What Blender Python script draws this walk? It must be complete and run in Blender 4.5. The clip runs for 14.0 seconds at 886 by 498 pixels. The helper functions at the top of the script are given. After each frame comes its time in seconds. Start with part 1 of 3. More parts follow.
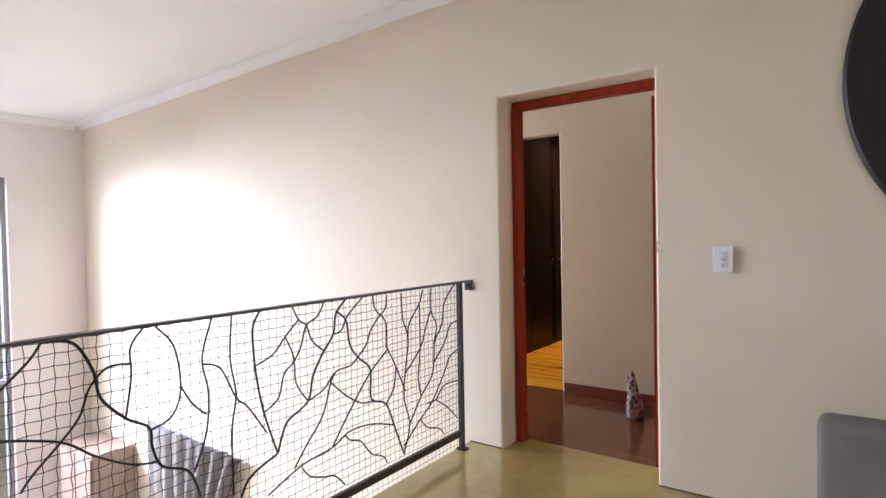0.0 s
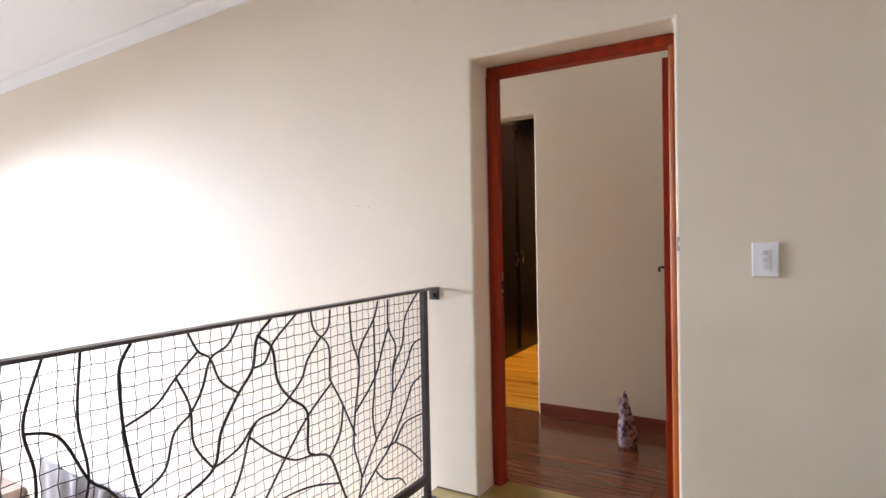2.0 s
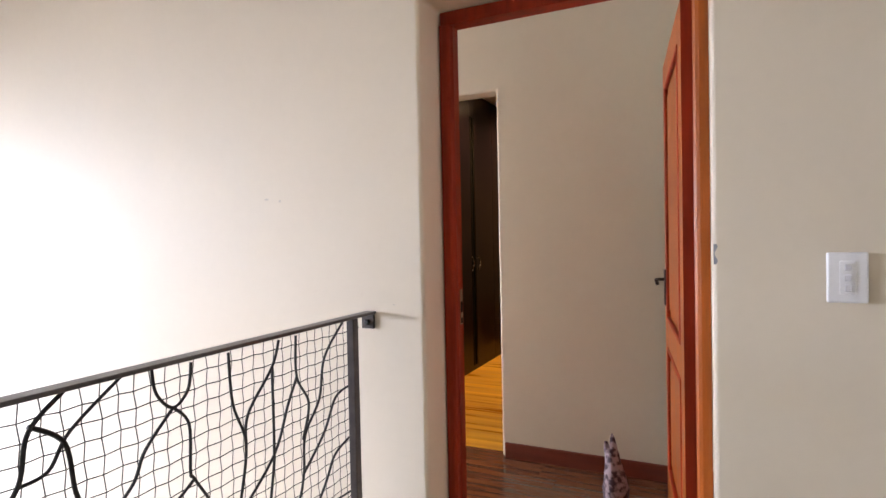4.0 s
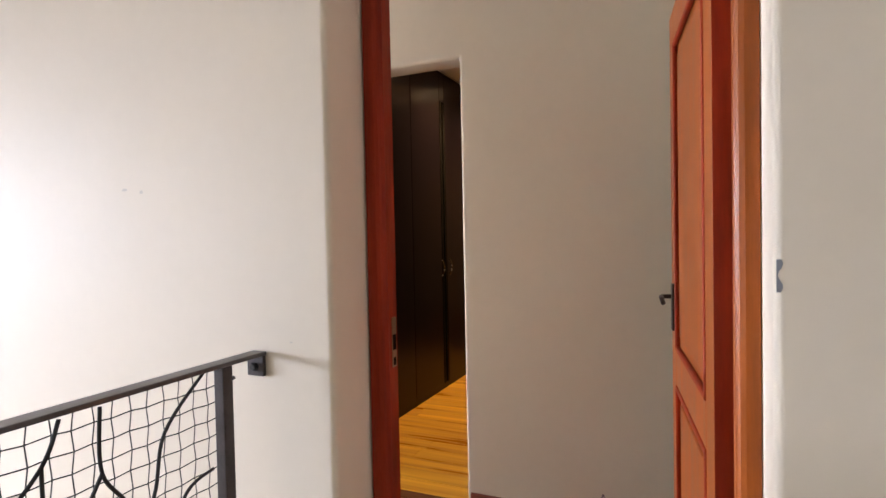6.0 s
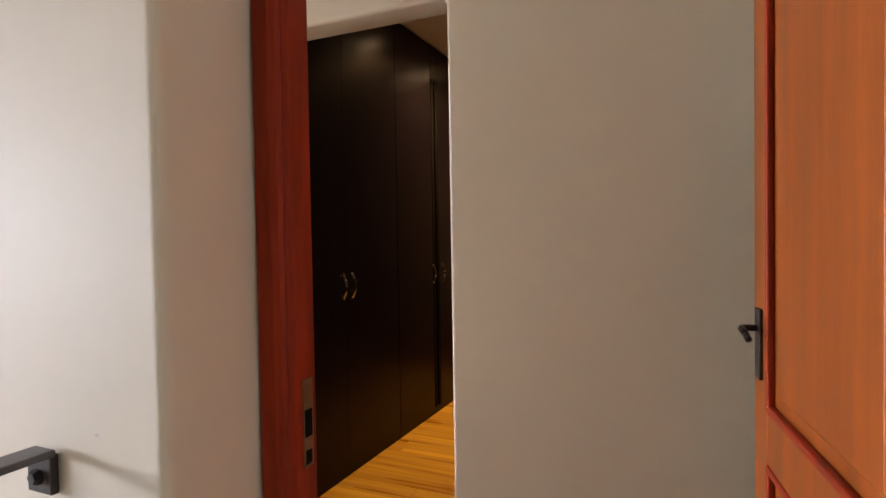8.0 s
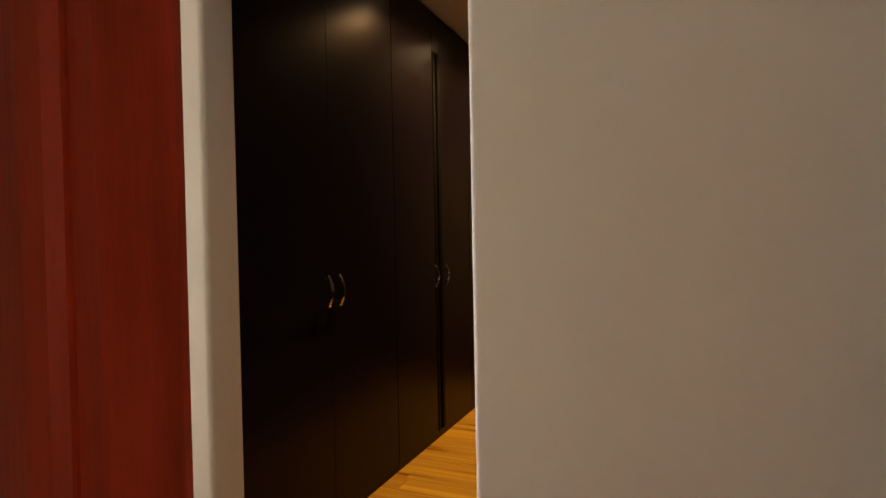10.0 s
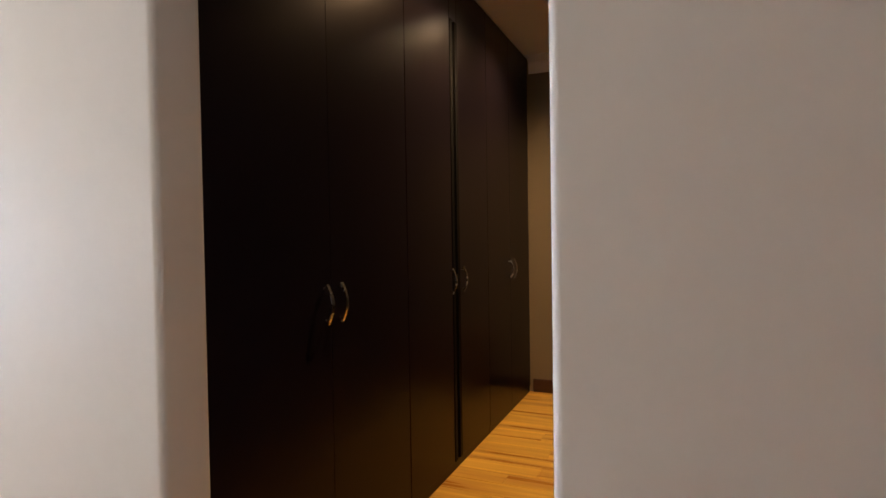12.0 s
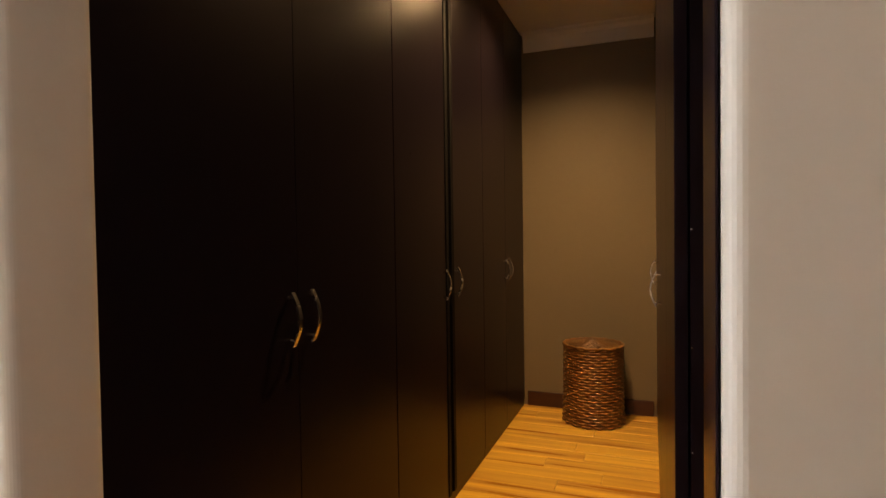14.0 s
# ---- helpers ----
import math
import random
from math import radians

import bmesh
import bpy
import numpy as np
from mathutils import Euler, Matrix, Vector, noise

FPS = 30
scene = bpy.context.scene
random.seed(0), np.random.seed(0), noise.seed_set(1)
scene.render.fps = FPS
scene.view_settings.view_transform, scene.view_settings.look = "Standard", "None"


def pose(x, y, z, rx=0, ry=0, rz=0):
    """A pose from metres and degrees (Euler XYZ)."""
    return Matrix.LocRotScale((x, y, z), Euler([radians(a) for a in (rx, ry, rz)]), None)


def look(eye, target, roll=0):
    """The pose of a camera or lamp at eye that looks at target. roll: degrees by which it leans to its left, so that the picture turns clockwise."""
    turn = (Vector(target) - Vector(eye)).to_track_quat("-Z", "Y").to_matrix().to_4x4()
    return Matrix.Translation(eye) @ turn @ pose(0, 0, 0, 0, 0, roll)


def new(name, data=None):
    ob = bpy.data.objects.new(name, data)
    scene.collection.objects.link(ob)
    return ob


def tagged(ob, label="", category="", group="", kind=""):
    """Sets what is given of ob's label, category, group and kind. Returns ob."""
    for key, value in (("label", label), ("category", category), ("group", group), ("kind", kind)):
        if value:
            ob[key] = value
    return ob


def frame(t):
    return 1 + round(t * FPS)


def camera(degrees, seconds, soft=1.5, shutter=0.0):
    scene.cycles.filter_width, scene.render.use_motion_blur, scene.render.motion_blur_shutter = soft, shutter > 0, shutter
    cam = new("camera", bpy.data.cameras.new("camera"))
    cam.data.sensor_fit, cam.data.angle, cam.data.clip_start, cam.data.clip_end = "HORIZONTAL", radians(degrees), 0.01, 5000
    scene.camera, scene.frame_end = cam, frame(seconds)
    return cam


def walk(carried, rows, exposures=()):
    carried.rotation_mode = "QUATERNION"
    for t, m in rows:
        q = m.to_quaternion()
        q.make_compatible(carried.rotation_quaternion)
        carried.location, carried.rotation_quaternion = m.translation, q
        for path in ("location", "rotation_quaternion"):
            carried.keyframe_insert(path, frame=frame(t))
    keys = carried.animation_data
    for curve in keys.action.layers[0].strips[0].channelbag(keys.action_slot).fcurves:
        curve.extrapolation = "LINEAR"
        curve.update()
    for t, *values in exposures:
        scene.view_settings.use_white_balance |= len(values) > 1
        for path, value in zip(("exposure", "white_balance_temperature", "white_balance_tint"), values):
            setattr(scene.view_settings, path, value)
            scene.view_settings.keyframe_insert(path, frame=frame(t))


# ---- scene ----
cam = camera(77.3, 14.0)
PATH = [
    (0, (1.633, -2.838, 1.261), (0.466, -1.214, 1.218), -1.1),
    (0.5, (1.541, -2.708, 1.243), (0.399, -1.067, 1.207), -1.0),
    (1, (1.401, -2.571, 1.257), (0.303, -0.9, 1.213), -1.2),
    (1.5, (1.295, -2.459, 1.253), (0.237, -0.762, 1.208), -1.2),
    (2, (1.198, -2.324, 1.237), (0.187, -0.599, 1.196), -1.2),
    (2.5, (1.094, -2.176, 1.246), (0.132, -0.424, 1.201), -1.2),
    (3, (0.987, -2.009, 1.248), (0.068, -0.233, 1.204), -1.3),
    (5.5, (0.804, -1.208, 1.272), (-0.008, 0.62, 1.22), -1.1),
    (6, (0.76, -1.063, 1.273), (-0.048, 0.765, 1.22), -1.2),
    (6.5, (0.72, -0.908, 1.264), (-0.091, 0.919, 1.213), -1.0),
    (7, (0.684, -0.74, 1.269), (-0.133, 1.085, 1.22), -1.0),
    (9.5, (0.358, -0.105, 1.235), (-0.44, 1.728, 1.192), -1.0),
    (10, (0.3, 0.005, 1.222), (-0.494, 1.84, 1.186), -1.1),
    (10.5, (0.24, 0.094, 1.225), (-0.552, 1.93, 1.188), -1.1),
    (11, (0.167, 0.208, 1.223), (-0.632, 2.041, 1.186), -0.9),
    (11.5, (0.086, 0.306, 1.225), (-0.705, 2.142, 1.188), -0.8),
    (12, (0.011, 0.411, 1.231), (-0.777, 2.249, 1.186), -0.9),
    (12.5, (-0.073, 0.502, 1.226), (-0.849, 2.344, 1.175), -0.7),
    (13, (-0.141, 0.607, 1.221), (-0.9, 2.456, 1.172), -0.7),
    (13.5, (-0.187, 0.703, 1.224), (-0.922, 2.563, 1.172), -0.7),
    (14, (-0.235, 0.795, 1.214), (-0.938, 2.667, 1.165), -0.8),
]
EXPOSURES = [(0, -0.25, 6350, 17), (3, -0.17, 6400, 18), (7.2, -0.28, 6350, 17), (9.3, -0.68, 7200, 17), (10.2, -0.64, 6600, 14),
             (11, -0.5, 5500, 15), (12.5, -0.4, 5600, 15), (13.5, -0.31, 5900, 13), (14, -0.33, 6300, 15)]
walk(cam, [(t, look(eye, target, roll)) for t, eye, target, roll in PATH], EXPOSURES)

# ---- world and lights ----
world = bpy.data.worlds.new("world")
scene.world = world
world.use_nodes = True
wn = world.node_tree.nodes
sky = wn.new("ShaderNodeTexSky")
sky.sky_type = "NISHITA"
sky.sun_disc = False
sky.sun_elevation = radians(52)
sky.sun_rotation = radians(200)
wn["Background"].inputs[1].default_value = 0.15
world.node_tree.links.new(sky.outputs[0], wn["Background"].inputs[0])

sun_data = bpy.data.lights.new("sun", "SUN")
sun_data.energy, sun_data.angle, sun_data.color = 2.5, radians(0.6), (1.0, 0.95, 0.88)
sun = new("sun", sun_data)
sun.matrix_world = look((0, 0, 30), (3.5, 12, 8))


def area_lamp(name, eye, target, width, height, watts, colour):
    data = bpy.data.lights.new(name, "AREA")
    data.shape, data.size, data.size_y = "RECTANGLE", width, height
    data.energy, data.color = watts, colour
    ob = new(name, data)
    ob.matrix_world = look(eye, target)
    return ob


# sky light entering the tall stair window and the bedroom windows
area_lamp("daylight_stair", (-8.6, -3.6, 2.8), (0, -1.4, -0.6), 4.0, 3.0, 3500, (0.78, 0.872, 1.0))
# added fill for the landing, shining through an invented window out of view
area_lamp("fill_landing", (4.75, -3.2, 1.25), (0, -3.2, 1.25), 2.2, 1.7, 30, (0.95, 0.97, 1.0))
area_lamp("daylight_bedroom", (-6.25, 4.1, 1.3), (0, 4.1, -1.8), 2.1, 1.5, 380, (0.92, 0.96, 1.0))
area_lamp("daylight_balcony", (-6.25, 1.2, 1.1), (0, 1.2, -2.2), 1.4, 1.8, 560, (0.9, 0.95, 1.0))


# ---- materials ----
def material(name, colour, rough=0.6, metal=0.0, scale=6.0, vary=0.08, bump=0.1, grain=60.0, coat=0.0, stretch=(1, 1, 1), spec=0.5, per_piece=0.0, second=None, rough_vary=0.09):
    """Two scales of variation: broad blotches in the colour, fine grain in colour, roughness and relief."""
    m = bpy.data.materials.new(name)
    m.use_nodes = True
    nt = m.node_tree
    b = nt.nodes["Principled BSDF"]
    tc = nt.nodes.new("ShaderNodeTexCoord")
    mp = nt.nodes.new("ShaderNodeMapping")
    mp.inputs["Scale"].default_value = stretch
    nt.links.new(tc.outputs["Object"], mp.inputs["Vector"])
    vec = mp.outputs["Vector"]
    info = nt.nodes.new("ShaderNodeObjectInfo")
    if per_piece:
        shift = nt.nodes.new("ShaderNodeVectorMath")
        shift.operation = "MULTIPLY_ADD"
        comb = nt.nodes.new("ShaderNodeCombineXYZ")
        for k in range(3):
            nt.links.new(info.outputs["Random"], comb.inputs[k])
        nt.links.new(comb.outputs[0], shift.inputs[0])
        shift.inputs[1].default_value = (37, 53, 71)
        nt.links.new(vec, shift.inputs[2])
        vec = shift.outputs[0]
    broad = nt.nodes.new("ShaderNodeTexNoise")
    broad.inputs["Scale"].default_value = scale
    broad.inputs["Detail"].default_value = 5
    fine = nt.nodes.new("ShaderNodeTexNoise")
    fine.inputs["Scale"].default_value = grain
    fine.inputs["Detail"].default_value = 4
    for n in (broad, fine):
        nt.links.new(vec, n.inputs["Vector"])
    dark = second or tuple(c * (1 - 2.2 * vary) for c in colour)
    ramp = nt.nodes.new("ShaderNodeValToRGB")
    ramp.color_ramp.elements[0].position, ramp.color_ramp.elements[0].color = 0.3, (*dark, 1)
    ramp.color_ramp.elements[1].position, ramp.color_ramp.elements[1].color = 0.68, (*colour, 1)
    nt.links.new(broad.outputs["Fac"], ramp.inputs["Fac"])
    hsv = nt.nodes.new("ShaderNodeHueSaturation")
    val = nt.nodes.new("ShaderNodeMath")
    val.operation = "MULTIPLY_ADD"
    val.inputs[1].default_value = vary * 1.6
    val.inputs[2].default_value = 1 - vary * 0.8
    nt.links.new(fine.outputs["Fac"], val.inputs[0])
    last = val.outputs[0]
    if per_piece:
        add = nt.nodes.new("ShaderNodeMath")
        add.operation = "MULTIPLY_ADD"
        add.inputs[1].default_value = per_piece
        nt.links.new(info.outputs["Random"], add.inputs[0])
        nt.links.new(last, add.inputs[2])
        last = add.outputs[0]
    nt.links.new(last, hsv.inputs["Value"])
    nt.links.new(ramp.outputs["Color"], hsv.inputs["Color"])
    nt.links.new(hsv.outputs["Color"], b.inputs["Base Color"])
    ro = nt.nodes.new("ShaderNodeMapRange")
    ro.inputs["To Min"].default_value = max(0.02, rough - rough_vary)
    ro.inputs["To Max"].default_value = min(1, rough + rough_vary)
    nt.links.new(broad.outputs["Fac"], ro.inputs["Value"])
    nt.links.new(ro.outputs["Result"], b.inputs["Roughness"])
    b.inputs["Metallic"].default_value = metal
    b.inputs["Specular IOR Level"].default_value = spec
    b.inputs["Coat Weight"].default_value = coat
    b.inputs["Coat Roughness"].default_value = 0.12
    if bump:
        bp = nt.nodes.new("ShaderNodeBump")
        bp.inputs["Strength"].default_value = bump
        bp.inputs["Distance"].default_value = 0.004
        nt.links.new(fine.outputs["Fac"], bp.inputs["Height"])
        nt.links.new(bp.outputs["Normal"], b.inputs["Normal"])
    return m


M_CREAM = material("cream_wall_paint", (0.735, 0.649, 0.525), 0.62, scale=1.3, vary=0.025, bump=0.22, grain=28)
M_PLASTER = material("pale_plaster_paint", (0.63, 0.578, 0.475), 0.6, scale=1.6, vary=0.03, bump=0.25, grain=26)
M_TAUPE = material("taupe_wall_paint", (0.20, 0.155, 0.092), 0.6, scale=1.5, vary=0.03, bump=0.2, grain=30)
M_CEIL = material("white_ceiling_paint", (0.80, 0.79, 0.77), 0.75, scale=1.2, vary=0.02, bump=0.06)
M_SCREED = material("olive_polished_screed", (0.45, 0.36, 0.13), 0.14, scale=2.2, vary=0.12, bump=0.015, grain=18, coat=0.6)
M_LOWFLOOR = material("pale_floor_tile", (0.66, 0.56, 0.48), 0.3, scale=2, vary=0.08, bump=0.03)
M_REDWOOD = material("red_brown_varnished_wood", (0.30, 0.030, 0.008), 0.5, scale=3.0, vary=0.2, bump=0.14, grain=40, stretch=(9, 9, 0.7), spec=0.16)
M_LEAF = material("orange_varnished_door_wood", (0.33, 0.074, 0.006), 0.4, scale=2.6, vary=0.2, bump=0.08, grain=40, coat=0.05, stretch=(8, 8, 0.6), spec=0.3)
M_SKIRT = material("dark_red_skirting_wood", (0.17, 0.035, 0.018), 0.35, scale=3, vary=0.15, bump=0.08, coat=0.2, stretch=(0.8, 0.8, 8))
M_WENGE = material("dark_espresso_veneer", (0.0085, 0.0060, 0.0088), 0.28, scale=3.5, vary=0.03, bump=0, grain=55, stretch=(9, 9, 0.5), spec=0.125, rough_vary=0.012)
M_WENGE.node_tree.nodes["Principled BSDF"].inputs["Specular Tint"].default_value = (1.0, 0.56, 0.62, 1)
M_DARKWOOD = material("dark_brown_stained_wood", (0.055, 0.018, 0.009), 0.4, scale=3, vary=0.15, bump=0.05, stretch=(0.8, 0.8, 8))
# paler iron: the light reflected off the top bar is in this colour
M_TOPBAR = material("lit_grey_iron_bar", (0.115, 0.105, 0.105), 0.36, metal=0.4, scale=15, vary=0.15, bump=0.1, grain=120)
M_PALEPINK = material("pale_pinkish_white_paint", (0.80, 0.745, 0.725), 0.62, scale=1.3, vary=0.02, bump=0.2, grain=28)
M_GAP = material("black_edge_profile", (0.004, 0.0035, 0.0035), 0.6, vary=0.05, bump=0, spec=0.08)
M_HONEY = material("honey_laminate", (0.77, 0.485, 0.055), 0.3, scale=2.2, vary=0.1, bump=0.05, grain=14, stretch=(0.35, 8, 8), per_piece=0.1, second=(0.40, 0.17, 0.02))
M_RED = material("red_brown_laminate", (0.15, 0.066, 0.032), 0.16, scale=4, vary=0.15, bump=0.03, grain=30, coat=0.3, stretch=(0.6, 10, 8), per_piece=0.14, second=(0.10, 0.03, 0.014))
M_IRON = material("black_wrought_iron", (0.02, 0.018, 0.018), 0.5, metal=0.3, scale=20, vary=0.2, bump=0.3, grain=150)
M_BAR = material("dark_brown_iron_bar", (0.055, 0.042, 0.040), 0.45, metal=0.3, scale=15, vary=0.2, bump=0.2, grain=120)
M_NET = material("dark_net_cord", (0.025, 0.022, 0.022), 0.8, vary=0.2, bump=0)
M_SWITCH = material("white_switch_plastic", (0.80, 0.80, 0.82), 0.35, vary=0.02, bump=0)
M_SLOT = material("grey_switch_rocker", (0.58, 0.58, 0.62), 0.35, vary=0.03, bump=0)
M_CHROME = material("brushed_chrome", (0.62, 0.60, 0.57), 0.26, metal=1.0, scale=30, vary=0.06, bump=0.05, grain=200)
M_BRONZE = material("dark_bronze_lever", (0.035, 0.028, 0.026), 0.4, metal=0.7, vary=0.15, bump=0.1)
M_BRASS = material("worn_brass_plate", (0.26, 0.17, 0.10), 0.45, metal=0.9, vary=0.12, bump=0.1)
M_WICKER = material("golden_brown_wicker", (0.36, 0.17, 0.04), 0.3, scale=9, vary=0.08, bump=0.3, grain=160, coat=0.3, second=(0.22, 0.095, 0.022))
M_LID = material("brown_wicker_lid", (0.20, 0.10, 0.03), 0.5, scale=9, vary=0.1, bump=0.4, grain=160, second=(0.10, 0.045, 0.014))
M_GRIME = material("brown_grime_bead", (0.13, 0.085, 0.04), 0.8, scale=14, vary=0.25, bump=0.3, grain=90)
M_GREYFAB = material("grey_woven_upholstery", (0.20, 0.185, 0.18), 0.9, scale=5, vary=0.1, bump=0.5, grain=380)
M_BLACK = material("black_lacquered_disc", (0.012, 0.007, 0.009), 0.42, scale=4, vary=0.2, bump=0.05)
M_FRAME = material("grey_window_frame", (0.30, 0.31, 0.34), 0.45, metal=0.3, vary=0.05, bump=0)
M_CURTAIN = material("grey_curtain_cloth", (0.20, 0.18, 0.175), 0.9, scale=4, vary=0.1, bump=0.35, grain=300)
M_SHEER = material("sheer_cream_curtain", (0.72, 0.60, 0.50), 0.9, scale=4, vary=0.06, bump=0.2, grain=300)
M_PINKWOOD = material("pinkish_brown_wood", (0.36, 0.26, 0.22), 0.5, scale=3, vary=0.14, bump=0.1, stretch=(7, 7, 0.7))
M_THROW = material("grey_woven_throw", (0.38, 0.38, 0.39), 0.95, scale=22, vary=0.3, bump=0.8, grain=240)
M_BEDBASE = material("slate_blue_bed_fabric", (0.11, 0.135, 0.17), 0.85, scale=5, vary=0.12, bump=0.4, grain=300)
M_YELLOW = material("cream_yellow_cushion", (0.66, 0.55, 0.30), 0.9, vary=0.08, bump=0.3, grain=260)
M_PURPLE = material("purple_cushion_stripe", (0.20, 0.10, 0.33), 0.9, vary=0.08, bump=0.3, grain=260)
M_GROUND = material("dry_lawn", (0.16, 0.15, 0.07), 0.95, scale=0.4, vary=0.2, bump=0.2)
M_SCUFF = material("faint_grey_scuff", (0.60, 0.54, 0.46), 0.7, vary=0.06, bump=0.1)
M_SPOT = material("white_lamp_rim", (0.75, 0.73, 0.68), 0.4, vary=0.02, bump=0)


def spotted_material():
    """Pale mauve cloth with dark irregular patches."""
    m = material("mauve_spotted_cloth", (0.33, 0.25, 0.28), 0.9, scale=14, vary=0.1, bump=0.4, grain=220)
    nt = m.node_tree
    for node in nt.nodes:
        if node.type == "VALTORGB":
            node.color_ramp.elements[0].color = (0.05, 0.03, 0.045, 1)
            node.color_ramp.elements[0].position, node.color_ramp.elements[1].position = 0.42, 0.56
        if node.type == "TEX_NOISE" and node.inputs["Scale"].default_value == 14:
            node.inputs["Scale"].default_value = 38
    return m


M_DOG = spotted_material()


def glowing(name, colour, strength):
    m = bpy.data.materials.new(name)
    m.use_nodes = True
    b = m.node_tree.nodes["Principled BSDF"]
    b.inputs["Base Color"].default_value = (*colour, 1)
    b.inputs["Emission Color"].default_value = (*colour, 1)
    b.inputs["Emission Strength"].default_value = strength
    return m


M_HAZE = glowing("bright_hazy_sky", (0.95, 0.97, 1.0), 4.0)
M_BULB = glowing("warm_lamp_glass", (1.0, 0.72, 0.36), 90.0)


def clear_glass():
    m = bpy.data.materials.new("clear_window_glass")
    m.use_nodes = True
    b = m.node_tree.nodes["Principled BSDF"]
    b.inputs["Transmission Weight"].default_value = 1.0
    b.inputs["Roughness"].default_value = 0.01
    b.inputs["IOR"].default_value = 1.45
    return m


M_GLASS = clear_glass()


# ---- building helpers ----
def box(bm, x0, x1, y0, y1, z0, z1, bevel=0.0, segments=2):
    v = [bm.verts.new(p) for p in ((x0, y0, z0), (x1, y0, z0), (x1, y1, z0), (x0, y1, z0), (x0, y0, z1), (x1, y0, z1), (x1, y1, z1), (x0, y1, z1))]
    fs = [bm.faces.new([v[i] for i in q]) for q in ((3, 2, 1, 0), (4, 5, 6, 7), (0, 1, 5, 4), (1, 2, 6, 5), (2, 3, 7, 6), (3, 0, 4, 7))]
    if bevel:
        edges = list({e for f in fs for e in f.edges})
        bmesh.ops.bevel(bm, geom=edges, offset=bevel, segments=segments, profile=0.5, affect="EDGES")
    return bm


def boxed(x0, x1, y0, y1, z0, z1, bevel=0.0, segments=2):
    return box(bmesh.new(), x0, x1, y0, y1, z0, z1, bevel, segments)


def tube(bm, points, radius, sides=6, radii=None):
    """A round rod along points."""
    rings = []
    n = len(points)
    for i, p in enumerate(points):
        d = (Vector(points[min(i + 1, n - 1)]) - Vector(points[max(i - 1, 0)])).normalized()
        side = d.cross(Vector((1, 0.01, 0.02)) if abs(d.x) < 0.9 else Vector((0, 0, 1))).normalized()
        up = d.cross(side)
        r = radii[i] if radii else radius
        rings.append([bm.verts.new(Vector(p) + r * (math.cos(a) * side + math.sin(a) * up)) for a in (2 * math.pi * k / sides for k in range(sides))])
    for a, b in zip(rings, rings[1:]):
        for k in range(sides):
            bm.faces.new((a[k], a[(k + 1) % sides], b[(k + 1) % sides], b[k]))
    bm.faces.new(rings[0][::-1])
    bm.faces.new(rings[-1])
    return bm


def smooth_path(points, steps=7):
    """A rounded line through control points."""
    pts = [Vector(p) for p in points]
    out = []
    for i in range(len(pts) - 1):
        p0, p1, p2, p3 = pts[max(i - 1, 0)], pts[i], pts[i + 1], pts[min(i + 2, len(pts) - 1)]
        for k in range(steps):
            t = k / steps
            out.append(0.5 * (2 * p1 + (p2 - p0) * t + (2 * p0 - 5 * p1 + 4 * p2 - p3) * t * t + (3 * p1 - p0 - 3 * p2 + p3) * t ** 3))
    return out + [pts[-1]]


def lathe(bm, profile, centre, sides=32):
    rings = []
    for r, z in profile:
        rings.append([bm.verts.new((centre[0] + r * math.cos(2 * math.pi * k / sides), centre[1] + r * math.sin(2 * math.pi * k / sides), centre[2] + z)) for k in range(sides)])
    for a, b in zip(rings, rings[1:]):
        for k in range(sides):
            bm.faces.new((a[k], a[(k + 1) % sides], b[(k + 1) % sides], b[k]))
    bm.faces.new(rings[0][::-1])
    bm.faces.new(rings[-1])
    return bm


def sheet(bm, f, nu, nv):
    """A grid of quads from f(u, v), u and v from 0 to 1."""
    g = [[bm.verts.new(f(i / nu, j / nv)) for j in range(nv + 1)] for i in range(nu + 1)]
    for i in range(nu):
        for j in range(nv):
            bm.faces.new((g[i][j], g[i + 1][j], g[i + 1][j + 1], g[i][j + 1]))
    return bm


def mesh_from(name, bm, mat, smooth=False):
    bmesh.ops.recalc_face_normals(bm, faces=bm.faces)
    me = bpy.data.meshes.new(name)
    bm.to_mesh(me)
    bm.free()
    me.materials.append(mat)
    if smooth:
        for p in me.polygons:
            p.use_smooth = True
    return me


def part(name, bm, mat, parent, label="", smooth=False):
    ob = new(name, mesh_from(name, bm, mat, smooth))
    ob.parent = parent
    ob.matrix_parent_inverse = Matrix.Translation(-parent.matrix_basis.translation) if parent.parent is None else Matrix.Identity(4)
    return tagged(ob, label)


def thing(name, at, label, category, group="", kind=""):
    ob = new(name)
    ob.empty_display_size = 0.05
    ob.location = at
    return tagged(ob, label, category, group, kind)


def solid(name, bm, mat, label, category, kind="", smooth=False):
    return tagged(new(name, mesh_from(name, bm, mat, smooth)), label, category, "", kind)


def bevelled(ob, width, segments=3):
    mod = ob.modifiers.new("rounded", "BEVEL")
    mod.width, mod.segments, mod.limit_method, mod.angle_limit = width, segments, "ANGLE", radians(50)
    return ob


